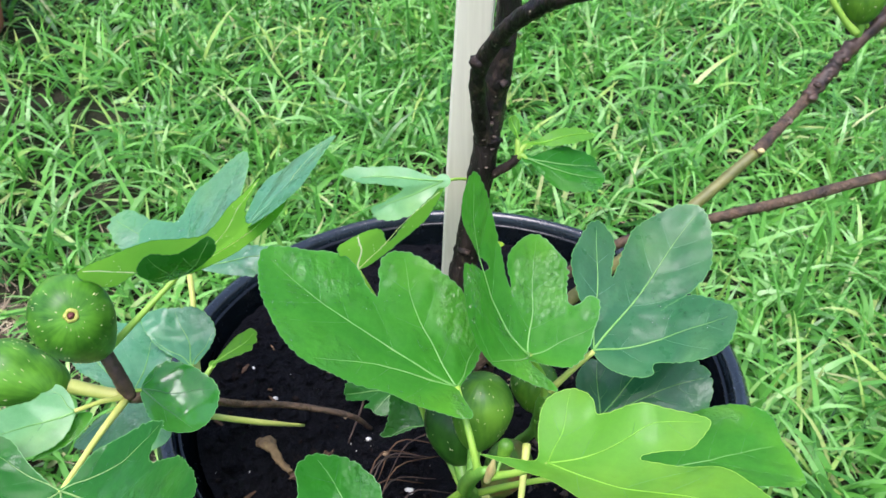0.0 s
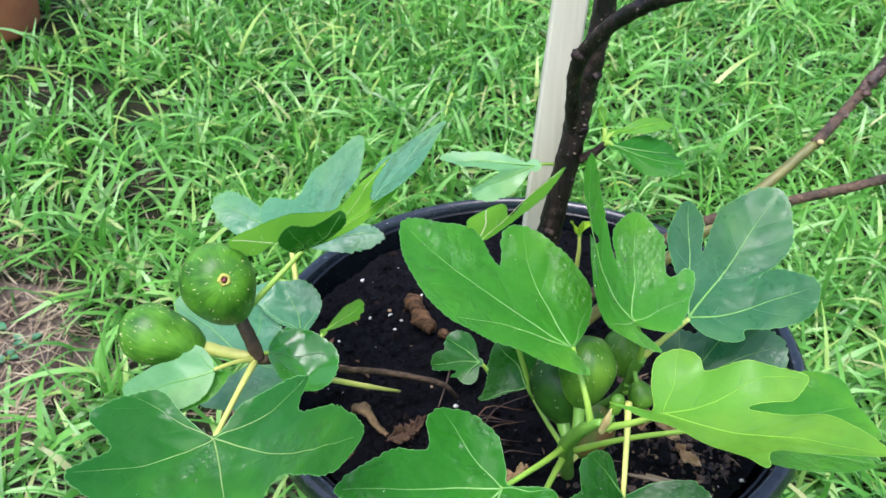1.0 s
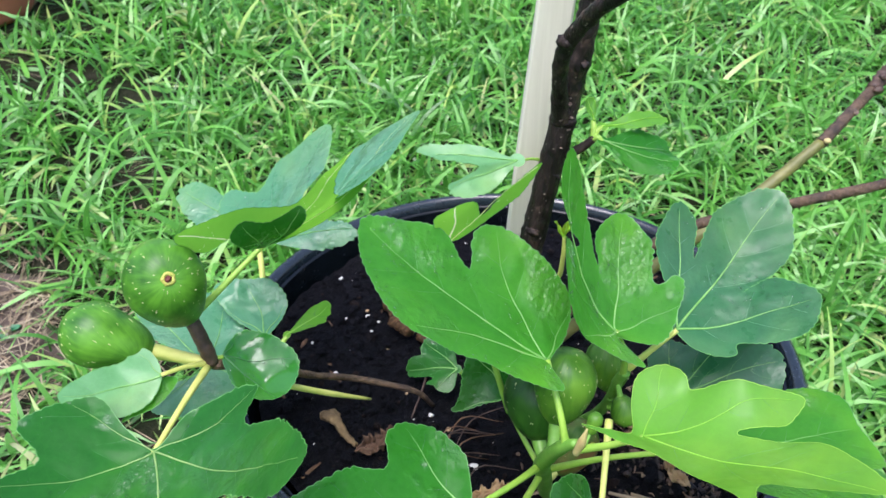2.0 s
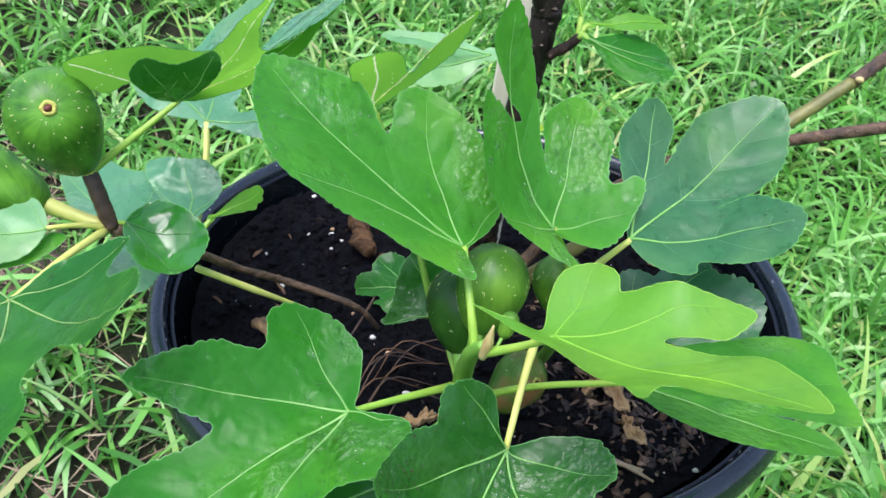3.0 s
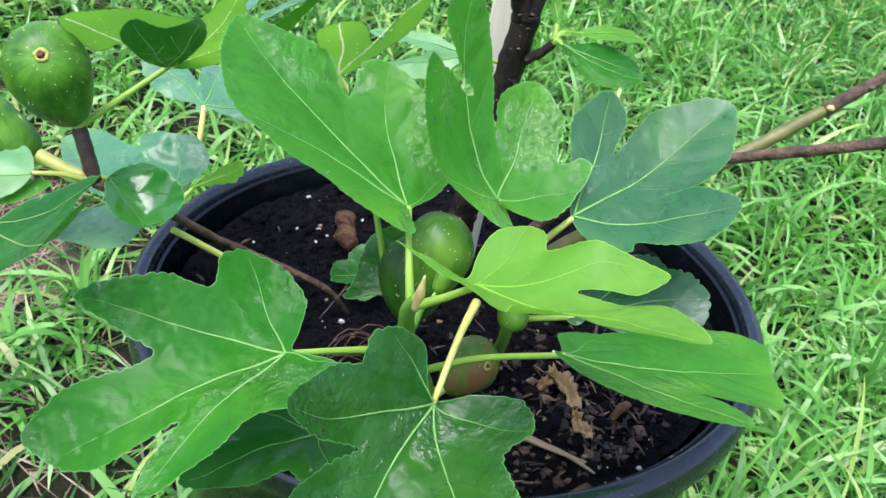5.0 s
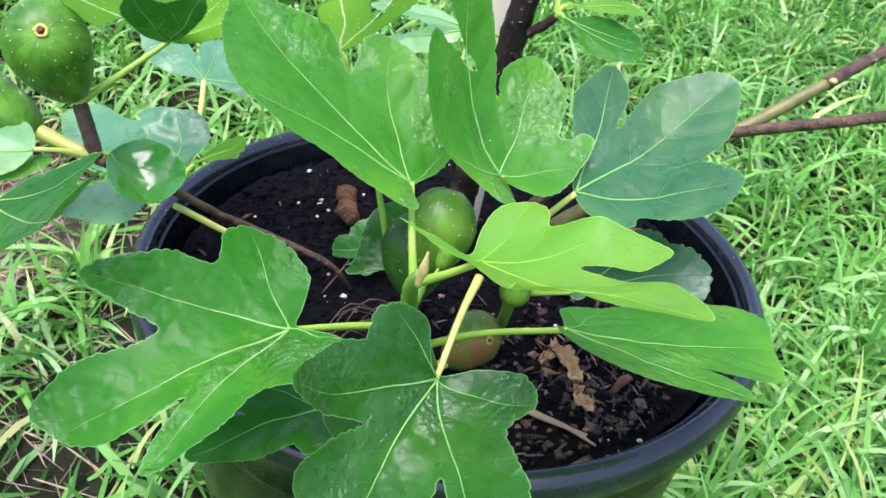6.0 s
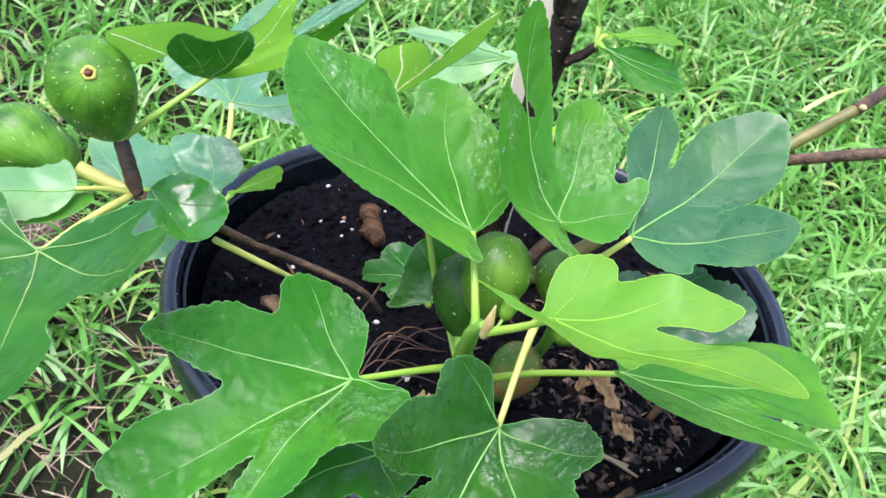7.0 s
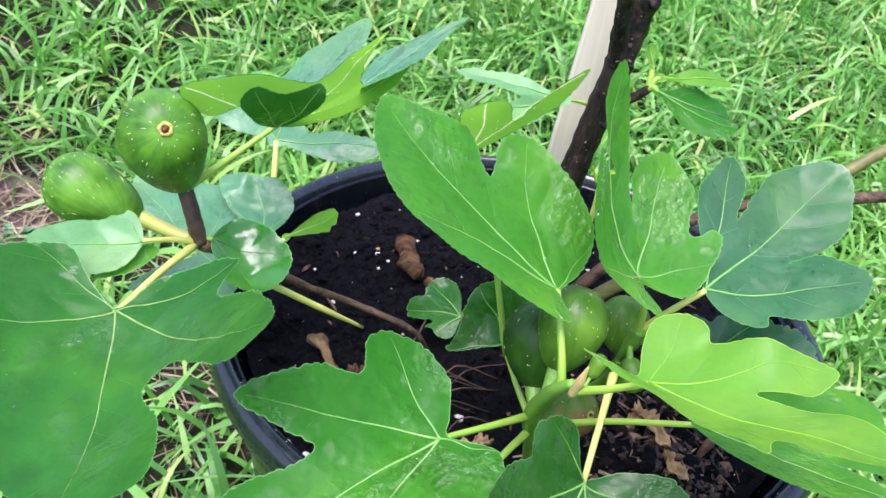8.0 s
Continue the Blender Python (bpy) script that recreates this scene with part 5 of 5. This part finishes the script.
     [2, 5, 11, 14, 17], LEAF_DEEP, VEIN_PALE, petiole=[(-0.190, 0.365, 0.500), (-0.194, 0.33, 0.506)], stalk=PETIOLE_PALE, seed=21, thick=0.00056, fine=0.18, drops=600, bend=0.03, label="large dark bluish green leaf, wet and glossy")
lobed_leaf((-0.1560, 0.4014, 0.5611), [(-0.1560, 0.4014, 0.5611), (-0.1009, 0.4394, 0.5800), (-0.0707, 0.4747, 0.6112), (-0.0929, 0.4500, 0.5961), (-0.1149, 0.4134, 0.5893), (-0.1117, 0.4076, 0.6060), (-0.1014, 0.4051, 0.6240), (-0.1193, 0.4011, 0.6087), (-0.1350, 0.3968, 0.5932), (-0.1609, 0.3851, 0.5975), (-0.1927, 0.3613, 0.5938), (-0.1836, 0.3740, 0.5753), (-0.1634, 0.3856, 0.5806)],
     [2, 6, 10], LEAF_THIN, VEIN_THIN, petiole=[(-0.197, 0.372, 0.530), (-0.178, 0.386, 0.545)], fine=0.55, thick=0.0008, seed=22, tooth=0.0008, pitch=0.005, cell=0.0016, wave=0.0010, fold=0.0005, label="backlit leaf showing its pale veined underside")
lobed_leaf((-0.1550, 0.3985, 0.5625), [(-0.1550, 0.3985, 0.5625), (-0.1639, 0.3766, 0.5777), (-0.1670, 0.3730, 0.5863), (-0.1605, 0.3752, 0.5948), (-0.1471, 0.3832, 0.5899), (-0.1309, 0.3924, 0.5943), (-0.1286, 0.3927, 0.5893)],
     [3, 5], LEAF_WET, VEIN, fine=0.4, thick=0.0006, seed=122, tooth=0.0006, pitch=0.004, cell=0.0014, wave=0.0005, fold=0.0003, label="dark lobe with pale veins, its shade put into the green")
lobed_leaf((-0.1540, 0.4030, 0.5640), [(-0.1540, 0.4030, 0.5640), (-0.1946, 0.4478, 0.5544), (-0.1891, 0.4592, 0.5633), (-0.1691, 0.4517, 0.5661), (-0.1596, 0.4689, 0.5779), (-0.1516, 0.4684, 0.5840), (-0.1260, 0.4752, 0.6029), (-0.1243, 0.4481, 0.5896), (-0.1325, 0.4299, 0.5840)],
     [2, 4, 6], LEAF_SHEEN, VEIN_BLUE, seed=23, drops=120, label="upper lobe of a dark leaf wet with rain, sky sheen in its colour")
lobed_leaf((-0.1162, 0.4158, 0.5865), [(-0.1162, 0.4158, 0.5865), (-0.1188, 0.4384, 0.5850), (-0.1115, 0.4625, 0.5893), (-0.1008, 0.4684, 0.5954), (-0.0873, 0.4713, 0.6032), (-0.0686, 0.4716, 0.6140), (-0.0780, 0.4433, 0.6086), (-0.0863, 0.4266, 0.6038), (-0.0993, 0.4156, 0.5963)],
     [3, 5], LEAF_SHEEN, VEIN_BLUE, seed=24, cell=0.0015, tooth=0.0006, wave=0.001, label="upper face of a folded lobe, tinted bluish for sky sheen")
leaf((-0.187, 0.502, 0.496), [(-0.250, 0.548, 0.513, 0.020), (-0.115, 0.502, 0.502, 0.012), (-0.190, 0.545, 0.508, 0.018)], LEAF_SHEEN, web=0.5, seed=24)
lobed_leaf((-0.1824, 0.3710, 0.5024), [(-0.1824, 0.3710, 0.5024), (-0.1771, 0.3907, 0.5042), (-0.1560, 0.3880, 0.5030), (-0.1394, 0.3762, 0.4955), (-0.1400, 0.3620, 0.4900), (-0.1472, 0.3524, 0.4886), (-0.1620, 0.3490, 0.4920), (-0.1710, 0.3520, 0.4962)],
     [1, 3, 5], LEAF_GLOSS, VEIN_DEEP, petiole=[(-0.190, 0.367, 0.501), (-0.187, 0.368, 0.503)], seed=25, cell=0.0014, inner=[(-0.158, 0.3690, 0.4850)], wave=0.005, blister=0.0004, drops=80, slim=0.8, label="small cupped leaf holding water")
lobed_leaf((-0.1700, 0.4230, 0.4730), [(-0.1700, 0.4230, 0.4730), (-0.1586, 0.4475, 0.4820), (-0.1700, 0.4580, 0.4910), (-0.1878, 0.4584, 0.4930), (-0.2089, 0.4556, 0.4885), (-0.1990, 0.4387, 0.4815), (-0.1800, 0.4270, 0.4750)],
     [1, 3, 5], LEAF_SHEEN, petiole=[(-0.160, 0.398, 0.468), (-0.166, 0.412, 0.470)], seed=26, cell=0.0014, wave=0.006, inner=[(-0.178, 0.445, 0.4800)], drops=80, slim=0.7, label="small wavy leaf wet with rain, tinted bluish for sky sheen")
lobed_leaf((-0.2095, 0.3442, 0.5128), [(-0.2095, 0.3442, 0.5128), (-0.2190, 0.3560, 0.5200), (-0.2266, 0.3573, 0.5209), (-0.2309, 0.3475, 0.5183), (-0.2440, 0.3360, 0.5220), (-0.2548, 0.3163, 0.5226), (-0.2418, 0.3123, 0.5125), (-0.2274, 0.3164, 0.5063), (-0.2130, 0.3300, 0.5060)],
     [2, 5], LEAF_SMOOTH, petiole=[(-0.191, 0.365, 0.502), (-0.20, 0.355, 0.508)], stalk=PETIOLE_PALE, seed=27, cell=0.0015, tooth=0.0005, wave=0.001, slim=0.8, label="smooth pale grey-green leaf beside the figs")
lobed_leaf((-0.2107, 0.3471, 0.5073), [(-0.2107, 0.3471, 0.5073), (-0.2034, 0.3493, 0.5048), (-0.2054, 0.3409, 0.5025), (-0.2114, 0.3302, 0.5012), (-0.2206, 0.3220, 0.5022), (-0.2255, 0.3172, 0.5027), (-0.2217, 0.3248, 0.5038), (-0.2149, 0.3363, 0.5051)],
     [5], LEAF, seed=30, cell=0.0015, wave=0.0008, tooth=0.0003, label="turned-up green edge of the smooth leaf")
leaf((-0.154, 0.416, 0.480), [(-0.126, 0.433, 0.491, 0.0055)], LEAF_THIN, VEIN_YOUNG, petiole=[(-0.160, 0.405, 0.468), (-0.158, 0.411, 0.474)], seed=28)
lobed_leaf((-0.2046, 0.4034, 0.4662), [(-0.2046, 0.4034, 0.4662), (-0.2270, 0.4120, 0.4676), (-0.2446, 0.4227, 0.4694), (-0.2681, 0.4588, 0.4752), (-0.2518, 0.4713, 0.4772), (-0.2258, 0.4631, 0.4759), (-0.2032, 0.4604, 0.4755), (-0.1867, 0.4317, 0.4708), (-0.1839, 0.4025, 0.4661), (-0.1740, 0.3864, 0.4635), (-0.1764, 0.3666, 0.4603), (-0.1951, 0.3615, 0.4594), (-0.2317, 0.3666, 0.4603), (-0.2216, 0.3864, 0.4635), (-0.2120, 0.3932, 0.4646)],
     [3, 6, 9, 12], LEAF_SHEEN, seed=29, cell=0.0018, wave=0.003, drops=120, label="pale lobed leaf spread under the figs, sky sheen in its bluish colour")

# leaves at the end of the olive branch
leaf((0.318, 0.640, 0.655), [(0.330, 0.600, 0.690, 0.022), (0.300, 0.625, 0.70, 0.018)], LEAF_DARK, petiole=[(0.331, 0.655, 0.600), (0.318, 0.648, 0.625)], seed=41)
leaf((0.365, 0.655, 0.615), [(0.40, 0.640, 0.580, 0.020), (0.41, 0.66, 0.63, 0.018)], LEAF, petiole=[(0.345, 0.66, 0.613), (0.355, 0.658, 0.616)], seed=42)
# seedling-like side shoot beside the trunk
stem("shoot", [(0.016, 0.492, 0.47), (0.026, 0.470, 0.488), (0.027, 0.462, 0.512), (0.026, 0.460, 0.530)], [0.0018, 0.0018, 0.0016, 0.001], PETIOLE_PALE, seed=51, knots=0.05)
for k, tip in enumerate(((0.020, 0.461, 0.541), (0.032, 0.460, 0.541), (0.026, 0.454, 0.545))):
    leaf((0.026, 0.460, 0.530), [(*tip, 0.0028)], LEAF_FOLD, VEIN_YOUNG, seed=52 + k, thick=0.0005)


def fig(centre, radius, root, stalk_end, eye_way, material=FIG, with_eye=True, label="", seed=0, specks=70, tall=1.0):
    """A pear-shaped unripe fig: a round body drawn out into a neck towards its stalk, with the eye on the far side."""
    c = Vector(centre)
    neck = Vector(root) - c
    draw = neck.length / radius - 1
    neck.normalize()
    axis = Vector(eye_way).normalized()
    side = axis.orthogonal().normalized()
    other = axis.cross(side)
    rows, sides = 30, 44

    def place(a, b):
        d = axis * math.cos(a) + (side * math.cos(b) + other * math.sin(b)) * math.sin(a)
        ang = d.angle(neck)
        r = radius * (1 + draw * math.exp(-(ang / 0.62) ** 2) + 0.02 * math.exp(-(ang / 1.1) ** 2))
        r *= 1 + 0.006 * math.sin(7 * b + seed) * math.sin(a) ** 2 + 0.015 * noise.noise(d * 1.7 + Vector((seed, 0, 0)))
        r *= 1 - 0.05 * math.exp(-(a / 0.22) ** 2)
        q = d * r
        q.z *= tall
        return c + q

    verts = [place(math.pi * (i + 0.02) / (rows + 0.04), 2 * math.pi * j / sides) for i in range(rows + 1) for j in range(sides)]
    faces = [(i * sides + j, i * sides + (j + 1) % sides, (i + 1) * sides + (j + 1) % sides, (i + 1) * sides + j) for i in range(rows) for j in range(sides)]
    faces += [tuple(range(sides))[::-1], tuple(range(rows * sides, (rows + 1) * sides))]
    body = part("fig", verts, faces, material, tree, label, at=c)
    a = Vector(root)
    part("stalk", *tube([stalk_end, Vector(stalk_end).lerp(a, 0.5), a - neck * 0.003], [radius * 0.19, radius * 0.20, radius * 0.25], 9, 0.05, seed), SHOOT if not with_eye and specks < 100 else PETIOLE_PALE, body, "", at=a)
    if with_eye:
        tip = place(0.0, 0.0)
        ring = [(tip + (side * math.cos(q) + other * math.sin(q)) * radius * (0.125 + 0.008 * math.sin(5 * q)) + axis * 0.0002) for q in [2 * math.pi * k / 14 for k in range(15)]]
        part("eye_ring", *tube(ring, [radius * 0.052, radius * 0.052], 8, 0.30, seed, 3), FIG_RING, body, "yellow scaly ring round the eye", at=tip)
        part("eye", *lump(tip + axis * radius * 0.01, radius * 0.125, seed + 5, 0.3, 6, 10, 0.6), FIG_EYE, body, "dark red eye of the fig", at=tip)
    rng = random.Random(seed)
    dots = []
    for k in range(specks):
        a, b, w = math.acos(rng.uniform(-0.8, 0.97)), rng.uniform(0, 6.283), rng.uniform(0.00018, 0.00042)
        long = rng.choice((0.02, 0.03, 0.06)) * rng.uniform(0.6, 1.2)
        dots.append(tube([place(a - long, b), place(a, b) + (place(a, b) - c).normalized() * w * 0.4, place(a + long, b)], [w * 0.3, w, w * 0.3], 5, 0.2, k, 2))
    if dots:
        tagged(part("lenticels", *join(*dots), LENTICEL, body, "pale pinprick lenticels", at=c), kind="stuff")
    return body


fig((-0.2025, 0.3595, 0.5672), 0.0216, (-0.197, 0.371, 0.537), (-0.198, 0.373, 0.529), (0.42, -0.71, 0.56), FIG_FACING, label="plump unripe green fig with a yellow-ringed eye", seed=61, specks=120, tall=1.10)
fig((-0.2520, 0.3640, 0.5240), 0.0190, (-0.2205, 0.366, 0.510), (-0.193, 0.366, 0.502), (-0.85, 0.35, 0.35), FIG_SIDE, with_eye=False, label="unripe green fig seen from its side", seed=62, specks=105)
fig((0.0160, 0.3400, 0.5165), 0.0174, (0.012, 0.331, 0.494), (0.0095, 0.318, 0.482), (0.1, 0.3, 1), with_eye=False, label="unripe green fig under the big leaf", seed=63, specks=90, tall=1.12)
fig((0.0030, 0.3530, 0.4920), 0.0195, (0.004, 0.338, 0.470), (0.007, 0.326, 0.466), (0.0, 0.4, 1), FIG_SHADE_TONED, with_eye=False, label="unripe green fig with leaf shade put into its skin colour", seed=64, specks=60)
fig((0.0500, 0.3880, 0.4870), 0.0145, (0.052, 0.376, 0.472), (0.052, 0.372, 0.468), (0, 0.2, 1), with_eye=False, seed=65, specks=60)
fig((0.0570, 0.3570, 0.4740), 0.0085, (0.053, 0.361, 0.484), (0.052, 0.364, 0.490), (0.3, -0.3, -1), with_eye=False, seed=66, specks=10)
fig((0.0370, 0.3880, 0.4130), 0.0155, (0.022, 0.372, 0.402), (0.015, 0.366, 0.398), (0.45, -0.5, 0.35), FIG_BLUSH, label="small green fig with a reddish blush", seed=67, specks=30, tall=1.12)
fig((0.3200, 0.6560, 0.6290), 0.0165, (0.3210, 0.6500, 0.6090), (0.3215, 0.6510, 0.5990), (0.1, -0.2, 1), with_eye=False, label="unripe green fig at the branch end", seed=69, specks=40)
fig((0.0265, 0.3010, 0.5270), 0.0040, (0.024, 0.298, 0.519), (0.021, 0.292, 0.516), (0, 0, 1), with_eye=False, seed=68, specks=0)


# ---- wooden stake ----
def build_stake():
    root = thing("wooden_stake", (0.002, 0.538, 0.375), "pale flat wooden garden stake standing in the pot", "stake")
    verts = []
    for x, y, z, hx, hy in ((-0.002, 0.538, 0.37, 0.0105, 0.006), (0.004, 0.540, 0.45, 0.0112, 0.006), (0.009, 0.541, 0.53, 0.0118, 0.006), (0.014, 0.543, 0.60, 0.0122, 0.006), (0.021, 0.545, 0.70, 0.0122, 0.006), (0.033, 0.548, 0.86, 0.0122, 0.006)):
        c = 0.0015
        verts += [(x + sx * (hx - (c if k else 0)), y + sy * (hy - (0 if k else c)), z) for sx, sy, k in ((-1, -1, 0), (-1, -1, 1), (1, -1, 1), (1, -1, 0), (1, 1, 0), (1, 1, 1), (-1, 1, 1), (-1, 1, 0))]
    n = 8
    faces = [(i * n + j, i * n + (j + 1) % n, (i + 1) * n + (j + 1) % n, (i + 1) * n + j) for i in range(5) for j in range(n)]
    faces += [tuple(range(n))[::-1], tuple(range(5 * n, 6 * n))]
    part("shaft", verts, faces, WOOD, root, smooth=False)


build_stake()


# ---- litter on the soil ----
def dried_leaf(at, size, turn, seed, label, material=DRY_LEAF):
    rng = random.Random(seed)
    rows, cols = 26, 20
    verts, faces = [], []
    c, s = math.cos(turn), math.sin(turn)
    for i in range(rows + 1):
        u = i / rows
        w = size * (0.36 + 0.22 * noise.noise(Vector((u * 5, seed, 7))) + 0.26 * noise.noise(Vector((u * 15, seed, 2)))) * math.sin(math.pi * min(1, u * 0.94 + 0.03)) ** 0.8
        for j in range(cols + 1):
            v = (j / cols - 0.5) * 2
            x, y = (u - 0.5) * size * 1.8 + 0.10 * size * v, v * w * (1 + 0.35 * noise.noise(Vector((u * 9, v * 3, seed + 3)))) + 0.25 * size * math.sin(2.4 * u + seed)
            z = 0.8 * abs(v) ** 1.6 * w + 0.16 * size * math.sin(4 * u + seed) + 0.30 * size * noise.noise(Vector((u * 4, v * 2.5, seed))) + 0.09 * size * noise.noise(Vector((u * 11, v * 6, seed)))
            verts.append(Vector((at[0] + c * x - s * y, at[1] + s * x + c * y, z)))
    low = min(v.z for v in verts)
    for v in verts:
        v.z = soil_z(at[0], at[1]) + 0.002 + (v.z - low)
    k = cols + 1
    faces = [(i * k + j, i * k + j + 1, (i + 1) * k + j + 1, (i + 1) * k + j) for i in range(rows) for j in range(cols)]
    ob = part("dried_leaf", verts, faces, material, at=(at[0], at[1], soil_z(*at)))
    m = ob.modifiers.new("thickness", "SOLIDIFY")
    m.thickness = 0.0006
    return tagged(ob, label, "dead leaf")


dried_leaf((0.092, 0.411), 0.017, -0.6, 1, "crumpled tan dead leaf on the potting mix")
dried_leaf((0.083, 0.420), 0.014, 0.6, 5, "torn scrap of tan dead leaf")
dried_leaf((0.108, 0.385), 0.013, -0.9, 9, "curled sliver of brown dead leaf")
dried_leaf((-0.099, 0.409), 0.019, 0.75, 3, "folded brown dead leaf scrap", DRY_BROWN)
dried_leaf((-0.022, 0.366), 0.015, 0.1, 4, "rusty brown dead leaf scrap")


def litter(name, points, radii, material, label, category, seed, flat=1.0, rough=0.12, knots=0.2, steps=4, sides=8):
    pts = [(x, y, soil_z(x, y) + h) for x, y, h in points]
    return tagged(part(name, *tube(pts, radii, sides, knots, seed, steps, flat, rough), material, at=pts[0]), label, category)


litter("root", [(-0.137, 0.436, 0.005), (-0.130, 0.426, 0.009), (-0.122, 0.415, 0.005), (-0.113, 0.406, 0.006)], [0.0036, 0.0066, 0.0040, 0.0030, 0.0034, 0.0020], DRY_ROOT, "twisted tan-brown piece of old root on the soil", "root", 68, rough=0.45, knots=0.5, steps=8, sides=14, flat=0.7)
litter("root", [(-0.101, 0.568, 0.004), (-0.096, 0.552, 0.010), (-0.091, 0.538, 0.010)], [0.0045, 0.0072, 0.0060, 0.0078, 0.0064, 0.0078, 0.0060], ROOT, "reddish brown root stub in the soil", "root", 70, rough=0.35, knots=0.25, steps=7, sides=14)
litter("root", [(-0.092, 0.537, 0.009), (-0.087, 0.527, 0.012), (-0.079, 0.517, 0.012)], [0.0056, 0.0080, 0.0064, 0.0080, 0.0062, 0.0072, 0.0044], ROOT, "knobby ringed tan root stub in the soil", "root", 71, rough=0.30, knots=0.30, steps=7, sides=14)
litter("root", [(-0.073, 0.520, 0.003), (-0.070, 0.515, 0.006), (-0.067, 0.512, 0.005)], [0.003, 0.0045, 0.003], ROOT, "small brown root knob in the soil", "root", 72, rough=0.3, sides=10)
litter("dry_stem", [(0.060, 0.372, 0.003), (0.086, 0.364, 0.005), (0.121, 0.358, 0.004)], [0.0012, 0.0016, 0.0010], STRAW, "thin pale dry stem on the soil", "dry stem", 73)
litter("dry_stem", [(0.075, 0.372, 0.003), (0.100, 0.362, 0.006), (0.118, 0.352, 0.004)], [0.0010, 0.0014, 0.0008], STRAW, "thin pale dry stem on the soil", "dry stem", 74)
litter("bark_chip", [(0.098, 0.318, 0.003), (0.107, 0.330, 0.004), (0.116, 0.345, 0.003)], [0.0025, 0.0042, 0.002], CHIP, "flat tan bark chip on the soil", "bark chip", 75, 0.4)
litter("bark_chip", [(0.125, 0.402, 0.003), (0.131, 0.410, 0.005), (0.137, 0.420, 0.003)], [0.002, 0.0035, 0.002], CHIP, "brown bark chip on the soil", "bark chip", 76, 0.5)
for k in range(9):
    r = random.Random(80 + k)
    x, y = -0.035 + r.uniform(-0.012, 0.02), 0.405 + r.uniform(-0.03, 0.02)
    litter("dry_stem", [(x - 0.022, y - 0.022 - 0.006 * r.random(), 0.003), (x - 0.008, y + 0.003, 0.010 + 0.006 * r.random()), (x + 0.022, y + 0.012 * r.random() + 0.008, 0.006)], [0.0003, 0.0005, 0.0003], CHIP if k % 2 else TWIG_DARK, "thin wiry dry stem arching over the soil", "dry stem", 90 + k)
litter("dry_stem", [(-0.075, 0.43, 0.003), (-0.066, 0.46, 0.014), (-0.062, 0.49, 0.02), (-0.070, 0.512, 0.008)], [0.0006, 0.0008, 0.0007, 0.0005], TWIG_DARK, "thin dark wiry stem", "dry stem", 99)


# ---- terracotta pot at the lawn's edge ----
def build_terracotta():
    cx, cy = -1.072, 1.74
    z = float(ground_z(cx, cy)) - 0.01
    root = thing("terracotta_pot", (cx, cy, z), "weathered orange terracotta flower pot standing on the lawn", "flower pot")
    body = [(0.0, z + 0.001), (0.135, z), (0.142, z + 0.012), (0.165, z + 0.20), (0.168, z + 0.225)]
    part("body", *lathe(body, (cx, cy), 56), TERRACOTTA, root)
    lip = [(0.165, z + 0.222), (0.183, z + 0.222), (0.188, z + 0.228), (0.192, z + 0.275), (0.188, z + 0.282), (0.176, z + 0.282), (0.170, z + 0.27), (0.155, z + 0.18), (0.0, z + 0.18)]
    part("rim", *lathe(lip, (cx, cy), 56), TERRACOTTA, root)


build_terracotta()


# ---- seedlings on the bare earth ----
def seedling(x, y, size, count, seed, label):
    rng = random.Random(seed)
    z = float(ground_z(x, y))
    root = thing("weed_seedling", (x, y, z), label, "weed", "weed seedlings on the bare earth")
    for k in range(count):
        a = 2 * math.pi * k / count + rng.uniform(-0.4, 0.4)
        out = Vector((math.cos(a), math.sin(a), 0.35)).normalized()
        side = out.cross(Vector((0, 0, 1))).normalized()
        up = side.cross(out)
        s = size * rng.uniform(0.8, 1.2)
        start = Vector((x, y, z + 0.004)) + out * s * 0.5
        rows, cols = 6, 6
        verts = [start + out * s * (i / rows) * 1.3 + side * s * 0.5 * (j / cols * 2 - 1) * math.sin(math.pi * min(0.98, 0.08 + 0.92 * i / rows)) ** 0.6 + up * s * (0.18 * (j / cols * 2 - 1) ** 2 - 0.15 * (i / rows) ** 2) for i in range(rows + 1) for j in range(cols + 1)]
        faces = [(i * (cols + 1) + j, i * (cols + 1) + j + 1, (i + 1) * (cols + 1) + j + 1, (i + 1) * (cols + 1) + j) for i in range(rows) for j in range(cols)]
        part("leaf", verts, faces, LEAF_SHEEN, root)
        part("stalk", *tube([(x, y, z - 0.003), Vector((x, y, z + 0.006)).lerp(start, 0.4), start + out * 0.001], [0.0007, 0.0006, 0.0005], 5), PETIOLE, root)


seedling(-0.725, 0.905, 0.020, 3, 1, "small green weed seedling with upright leaves")
seedling(-0.660, 0.885, 0.011, 5, 2, "tiny round-leaved weed seedling on bare soil")
seedling(-0.675, 0.855, 0.010, 4, 3, "tiny round-leaved weed seedling on bare soil")
